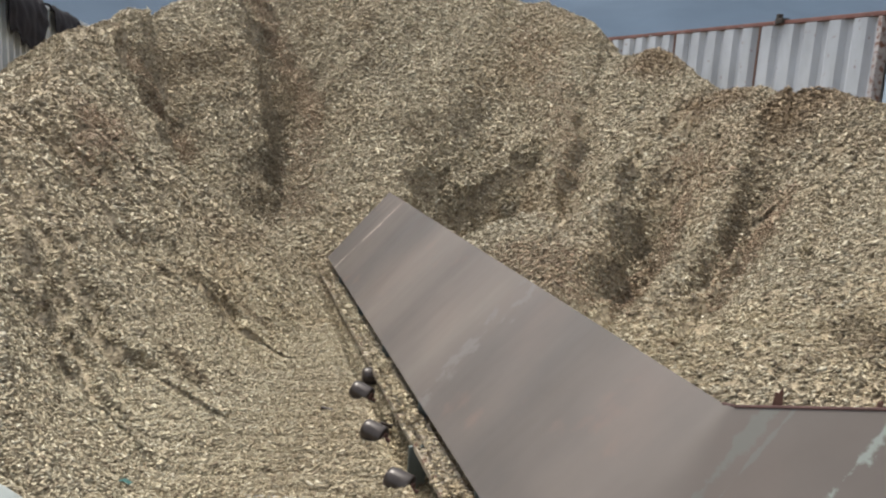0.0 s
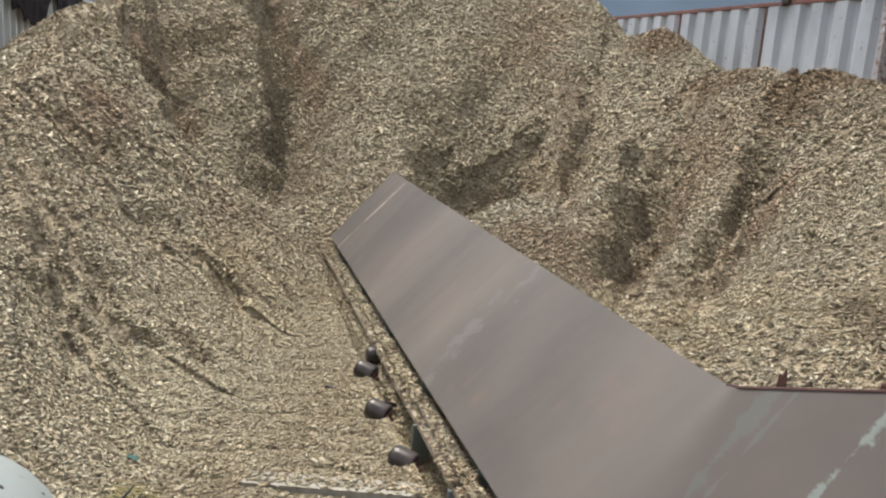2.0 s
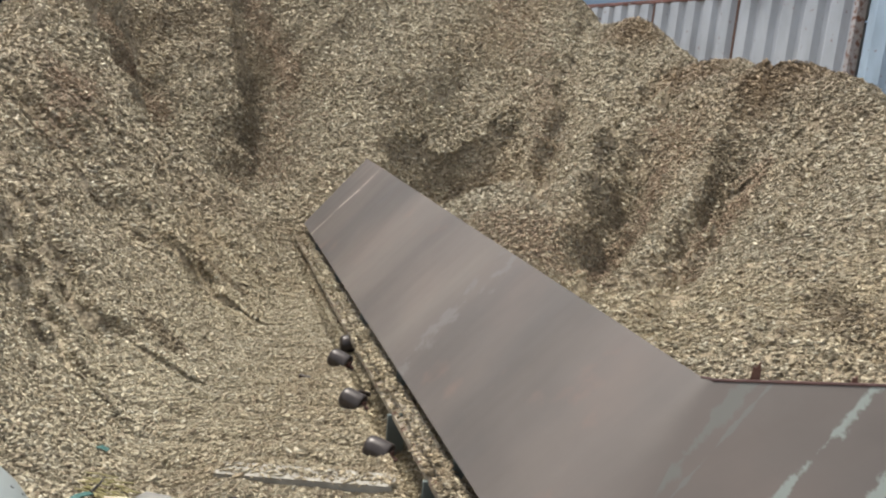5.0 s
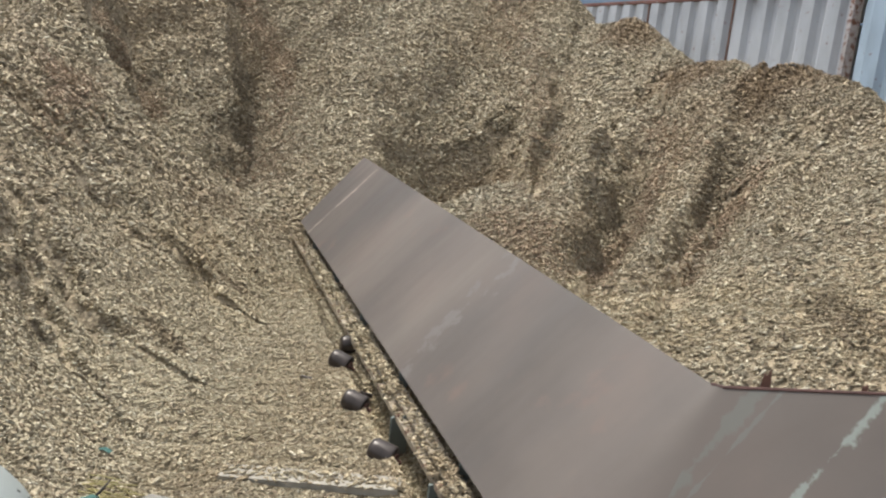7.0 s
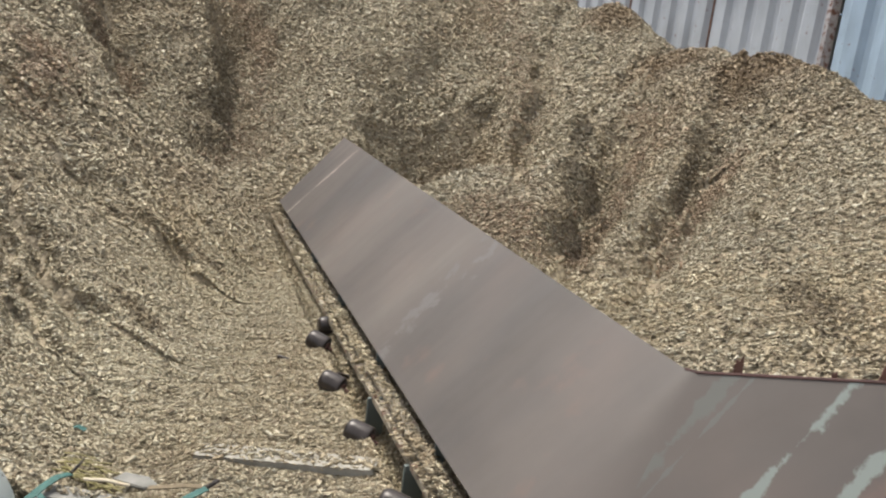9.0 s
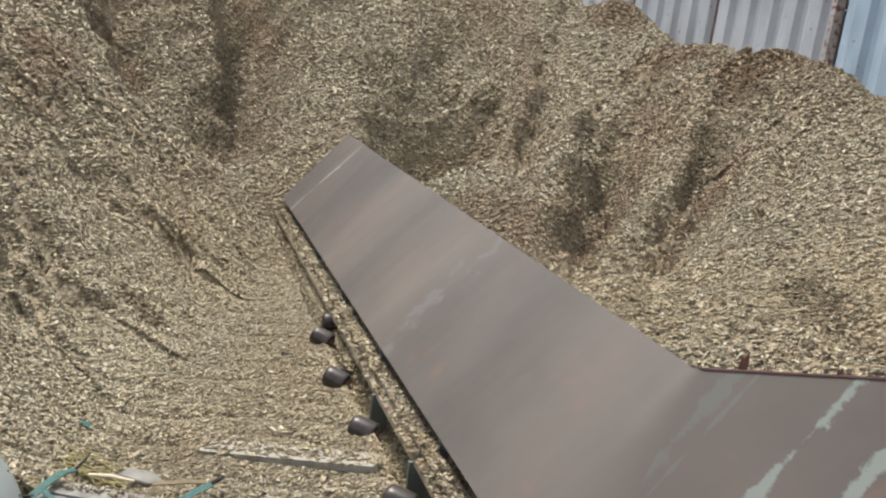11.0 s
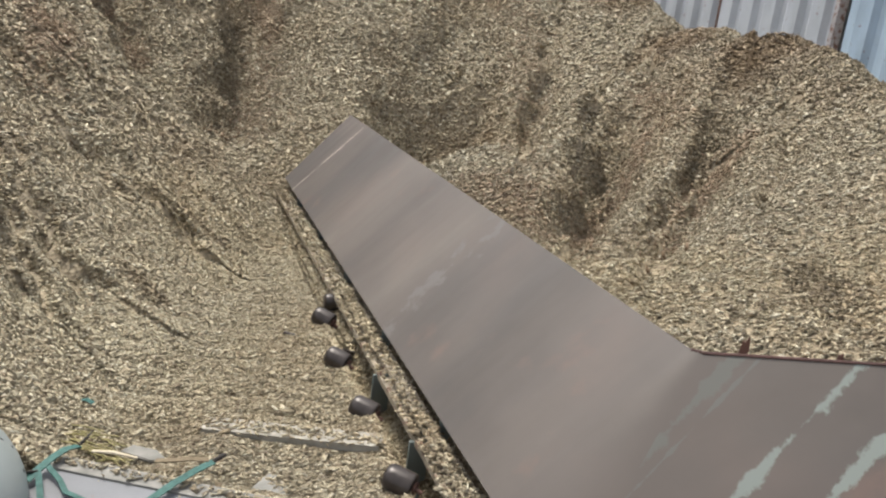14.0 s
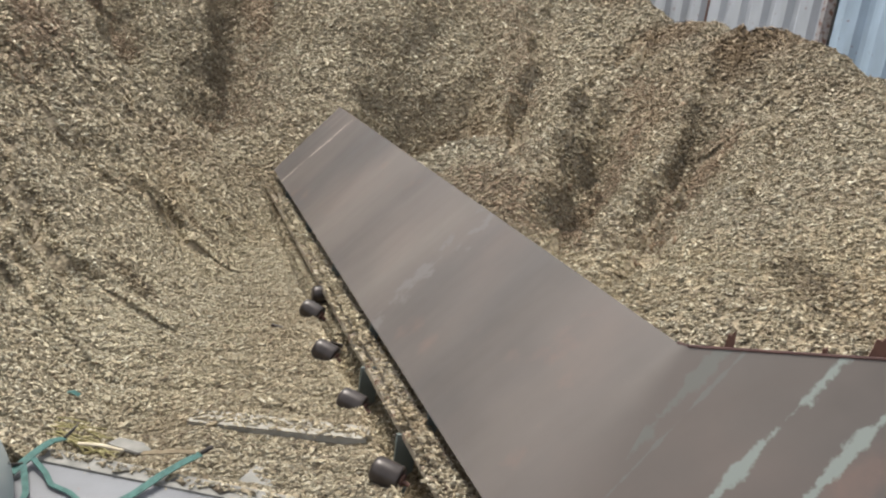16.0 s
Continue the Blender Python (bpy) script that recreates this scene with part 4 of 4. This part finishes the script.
def build_panel():
    d = (EDGE_B - EDGE_A).normalized()
    n = Vector((d.y, -d.x, 0))
    panel = thing("side_panel", None, "white dusty sheet-metal panel with a grey edge strip", "panel")
    a, b = EDGE_A + n * 0.05, EDGE_B + n * 0.05
    part("sheet", slab([a, b, b + n * 0.7 - Z * 0.05, a + n * 0.7 - Z * 0.05], 0.01), PANEL, panel)
    edge = box(bmesh.new(), ((EDGE_B - EDGE_A).length, 0.062, 0.022), Matrix.Translation((EDGE_A + EDGE_B) / 2 + n * 0.020 + Z * 0.006) @ d.to_track_quat("X", "Z").to_matrix().to_4x4(), 0.004)
    part("edge_strip", edge, CONCRETE, panel, "grey dusty edge strip")
    for k in range(4):
        p = EDGE_A.lerp(EDGE_B, 0.12 + 0.26 * k) + n * 0.11
        bm = bmesh.new()
        bmesh.ops.create_icosphere(bm, subdivisions=2, radius=0.007, matrix=Matrix.Translation(p) @ Matrix.Diagonal((1, 1, 0.5, 1)))
        part("bolt", bm, DARK, panel, "dark bolt head")
    for x0, w in ((-0.97, 0.19), (-0.25, 0.19)):
        part("leg", box(bmesh.new(), (0.05, 0.05, 0.40), Matrix.Translation((x0 + 0.12, 1.72, 0.19)), 0.004), GREEN, panel)
    rng = np.random.default_rng(8)
    m = 190
    t, w = rng.random(m), np.abs(rng.normal(0, 0.018, m))
    p = np.stack([EDGE_A.x + (EDGE_B.x - EDGE_A.x) * t + n.x * w, EDGE_A.y + (EDGE_B.y - EDGE_A.y) * t + n.y * w, np.full(m, 0.445)], -1)
    t2 = rng.random(130)
    q = np.stack([EDGE_A.x + (EDGE_B.x - EDGE_A.x) * t2 + n.x * 0.055, EDGE_A.y + (EDGE_B.y - EDGE_A.y) * t2 + n.y * 0.055, np.full(130, 0.429)], -1)
    p = np.concatenate([p, q])
    me = chip_mesh("panel_chips", chip_cloud(rng, p, np.repeat([[0, 0, 1.0]], len(p), 0), 0.2, 0.7))
    me.materials.append(CHIP)
    tagged(new("panel_chips", me), "wood chips caught along the panel edge", "wood chips", kind="stuff")


def build_straps():
    a = thing("lashing_strap", None, "frayed faded green webbing strap tied over the panel edge", "strap", "green straps")
    part("band", ribbon([(-0.885, 2.125, 0.458), (-0.905, 2.085, 0.470), (-0.925, 2.04, 0.466), (-0.945, 1.985, 0.456), (-0.955, 1.95, 0.447)], 0.024), STRAP, a)
    part("tail", ribbon([(-0.940, 1.985, 0.457), (-0.915, 1.935, 0.449), (-0.890, 1.88, 0.441), (-0.88, 1.82, 0.436)], 0.016), STRAP, a)
    part("tail", ribbon([(-0.925, 2.01, 0.460), (-0.875, 1.965, 0.449), (-0.845, 1.925, 0.441), (-0.79, 1.90, 0.439), (-0.75, 1.865, 0.437), (-0.74, 1.82, 0.435)], 0.015), STRAP, a)
    part("tail", tube([(-0.94, 1.985, 0.456), (-0.99, 1.955, 0.462), (-1.05, 1.92, 0.47)], 0.004, 6), DARK, a, "dark frayed cord end")
    part("tail", tube([(-0.885, 2.125, 0.459), (-0.872, 2.155, 0.470), (-0.868, 2.185, 0.474)], [0.005, 0.004, 0.002], 6), DARK, a, "dark frayed cord end")
    b = thing("lashing_strap", None, "faded green webbing strap running from the chips over the panel", "strap", "green straps")
    part("band", ribbon([(-0.500, 2.075, 0.474), (-0.535, 2.035, 0.470), (-0.58, 1.975, 0.462), (-0.63, 1.905, 0.446), (-0.69, 1.83, 0.438)], 0.024), STRAP, b)
    part("hook", tube([(-0.500, 2.075, 0.475), (-0.482, 2.085, 0.483), (-0.476, 2.105, 0.478), (-0.490, 2.118, 0.466)], 0.006, 8), DARK, b, "dark steel end hook")
    buckle = [(-0.735 + 0.022 * math.cos(k * 0.6), 1.845 + 0.012 * math.sin(k * 0.6), 0.441) for k in range(10)]
    tagged(part("ring_buckle", tube(buckle, 0.0045, 6), DARK), "small dark steel ring lying on the panel", "ring")
    peel = [(-0.66, 2.075, 0.462), (-0.61, 2.066, 0.474), (-0.56, 2.070, 0.480), (-0.515, 2.082, 0.474)]
    tagged(part("bark_strip", ribbon(peel, 0.020, 0.003), BARK), "curled brown bark strip by the strap", "bark")


def build_litter():
    z = ground_z(-1.0, 2.51)
    scrap = tagged(part("green_scrap", ribbon([(-1.03, 2.515, z + 0.014), (-1.005, 2.51, z + 0.024), (-0.98, 2.505, z + 0.014)], 0.020, 0.002), STRAP), "small torn green plastic scrap on the chips", "litter")
    z = max(ground_z(-0.77, 2.13), 0.425)
    tagged(part("wood_stick", tube([(-0.85, 2.128, z + 0.016), (-0.79, 2.122, z + 0.021), (-0.72, 2.112, z + 0.016)], [0.005, 0.0055, 0.004], 7), STICK), "pale bare wood stick lying on the chips", "stick")
    tuft = thing("straw_tuft", None, "yellow-green straw tuft lying among the chips", "straw")
    rng = random.Random(9)
    for k in range(34):
        x, y = -0.88 + rng.uniform(-0.07, 0.07), 2.28 + rng.uniform(-0.05, 0.05)
        w = radians(rng.gauss(-14, 16))
        l = rng.uniform(0.03, 0.07)
        h = ground_z(x, y) + rng.uniform(0.012, 0.026)
        part("straw", tube([(x - l * math.cos(w), y - l * math.sin(w), h), (x, y, h + 0.006), (x + l * math.cos(w), y + l * math.sin(w), h)], 0.0022, 5), STRAW, tuft)
    z = ground_z(-0.765, 2.30) + 0.012
    bm = slab([(-0.83, 2.295, z), (-0.72, 2.255, z), (-0.68, 2.275, z + 0.003), (-0.72, 2.315, z + 0.005), (-0.80, 2.335, z + 0.004)], 0.012, 0.003)
    tagged(part("metal_sheet_piece", bm, CONCRETE), "grey sheet-metal piece half covered by chips", "sheet metal")
    z = ground_z(-0.30, 2.10) - 0.001
    bm = slab([(-0.40, 2.06, z), (-0.16, 2.01, z), (-0.14, 2.11, z + 0.004), (-0.36, 2.155, z + 0.006)], 0.01, 0.002)
    tagged(part("metal_sheet_piece", bm, CONCRETE), "dusty grey flat plate showing through thin chips", "sheet metal")


def build_black_sheets():
    """Black plastic draped over the top of the pale sheet wall."""
    for s0, s1, drop, seed in ((0.75, 2.40, 0.50, 1), (2.75, 4.5, 0.46, 2)):
        bm = bmesh.new()
        n, m = 34, 12
        rows = []
        for j in range(m):
            row = []
            for i in range(n):
                s = s0 + (s1 - s0) * i / (n - 1)
                edge = 0.55 + 0.45 * math.sin(math.pi * i / (n - 1)) + 0.35 * noise.noise((s * 3.1, seed, 0))
                t = j / (m - 1)
                hang = drop * edge * t
                bulge = 0.05 + 0.03 * noise.noise((s * 5, t * 3, seed))
                p = Vector((-3.50, 6.13, 0)) + U * s + V * (bulge * math.sin(min(1, t * 2.5) * math.pi / 2) + 0.01)
                row.append(bm.verts.new((p.x, p.y, 2.40 - hang + 0.035 * noise.noise((s * 6, t * 2, 7 + seed)))))
            rows.append(row)
        back = [bm.verts.new((v.co - V * 0.16 + Z * 0.02)) for v in rows[0]]
        rows.insert(0, back)
        for a, b in zip(rows, rows[1:]):
            for i in range(n - 1):
                bm.faces.new((a[i], b[i], b[i + 1], a[i + 1]))
        ob = part("plastic_sheet", bm, SHEET, smooth=True)
        sol = ob.modifiers.new("thick", "SOLIDIFY")
        sol.thickness = 0.006
        tagged(ob, "black plastic sheet draped over the corrugated wall top", "plastic sheet")


build_ground()
build_hill()
build_pile()
build_plate()
build_container()
build_fence()
build_conveyor()
build_rollers()
build_beams()
build_tank()
build_panel()
build_straps()
build_litter()
build_black_sheets()

# ---- chips that slide down the gullies ----
STREAMS = [  # gully, how many chips, first and last start in seconds, spread
    (0, 80, -2.5, 5.0, 0.06), (0, 20, 5.0, 15.0, 0.06), (1, 30, -1.0, 15.0, 0.16), (2, 34, -2.0, 15.0, 0.05), (3, 50, -2.0, 15.2, 0.06), (5, 44, -2.0, 15.0, 0.06), (7, 30, -2.0, 12.0, 0.06),
]


def sliding_chips():
    """Loose chips with the rows of their way down."""
    rng = np.random.default_rng(21)
    shapes = [chip_mesh("sliding_chip", chip_cloud(rng, np.zeros((1, 3)), np.array([[0, 0, 1.0]]), 0.2, rng.uniform(1.0, 1.5))) for _ in range(10)]
    for me in shapes:
        me.materials.append(FRESH)
    made = []
    for gully, count, t0, t1, spread in STREAMS:
        line = np.array(GULLIES[gully][0])
        length = np.hypot(*np.diff(line, axis=0).T).sum()
        for k in range(count):
            start = rng.uniform(t0, t1)
            a, b = sorted(rng.uniform(0, 1, 2))
            a, b = a * 0.45, min(1.0, 0.65 + b * 0.4)
            took = length * (b - a) / rng.uniform(0.55, 1.0)
            off0, off1 = rng.normal(0, spread, 2), rng.normal(0, spread, 2)
            turn = rng.uniform(-60, 60, 3)
            steps = 6

            def place(u):
                u = min(max(u, 0.0), 1.0)
                g = (a + (b - a) * u) * (len(line) - 1)
                i = min(int(g), len(line) - 2)
                p = line[i] + (line[i + 1] - line[i]) * (g - i) + off0 * (1 - u) + off1 * u
                z = ground_z(p[0], p[1]) + 0.014 + 0.02 * math.sin(math.pi * u)
                return pose(p[0], p[1], z, *(turn * u * 3 * 0.7))

            rows = []
            times = [start + took * i / steps for i in range(steps + 1)]
            if times[0] > 0:
                rows.append((0.0, place(0)))
            elif times[0] <= 0:
                rows.append((0.0, place(-start / took)))
            rows += [(t, place(i / steps)) for i, t in enumerate(times) if 0.05 < t < 15.95]
            rows.append((16.0, place((16.0 - start) / took)))
            ob = tagged(new("sliding_chip", shapes[k % 10]), "single brown wood chip sliding down the heap", "wood chip", "sliding chips")
            made.append((ob, rows))
    return made




def slipping_clumps():
    """Clumps of chips that break from the rim of the hollow behind the plate and slip into it, one after the other."""
    rng = np.random.default_rng(33)
    made = []
    for x, y, t0 in ((0.30, 6.90, 0.6), (0.02, 7.00, 2.2), (0.55, 6.98, 3.6), (0.16, 7.12, 5.0), (-0.16, 7.12, 6.4), (0.40, 7.18, 7.6), (0.05, 7.26, 9.4), (0.68, 7.12, 11.0), (-0.08, 7.32, 12.8), (0.28, 7.34, 14.2)):
        n = 420
        r, w = 0.15 * np.sqrt(rng.random(n)), rng.uniform(0, 2 * np.pi, n)
        lump = 0.035 * (1 - (r / 0.16) ** 2) * rng.uniform(0.5, 1.0, n)
        at = np.stack([r * np.cos(w) * rng.uniform(1.0, 1.3), r * np.sin(w), lump], -1)
        lie = np.stack([at[:, 0] * 2.5, at[:, 1] * 2.5, np.ones(n)], -1)
        me = chip_mesh("chip_clump", chip_cloud(rng, at, lie, 0.25, 1.25))
        me.materials.append(CHIP)
        ob = tagged(new("chip_clump", me), "clump of pale wood chips slipping into the hollow", "wood chips", "slipping clumps")
        ex, ey, took = 0.25 + 0.35 * (x - 0.2), 6.35 + rng.uniform(-0.1, 0.1), rng.uniform(0.9, 1.4)

        def place(u):
            px, py = x + (ex - x) * u, y + (ey - y) * u
            lean = Vector(pile_normal(np.array([px]), np.array([py]))[0])
            return Matrix.Translation((px, py, ground_z(px, py) - 0.15 * u)) @ lean.to_track_quat("Z", "Y").to_matrix().to_4x4()

        steps = [(t0 + took * k / 5, place((k / 5) ** 1.4)) for k in range(6)]
        made.append((ob, [(0.0, place(0))] + steps + [(16.0, place(1))]))
    return made


SLIDING = sliding_chips() + slipping_clumps()


def motions():
    for ob, rows in SLIDING:
        walk(ob, rows)


motions()
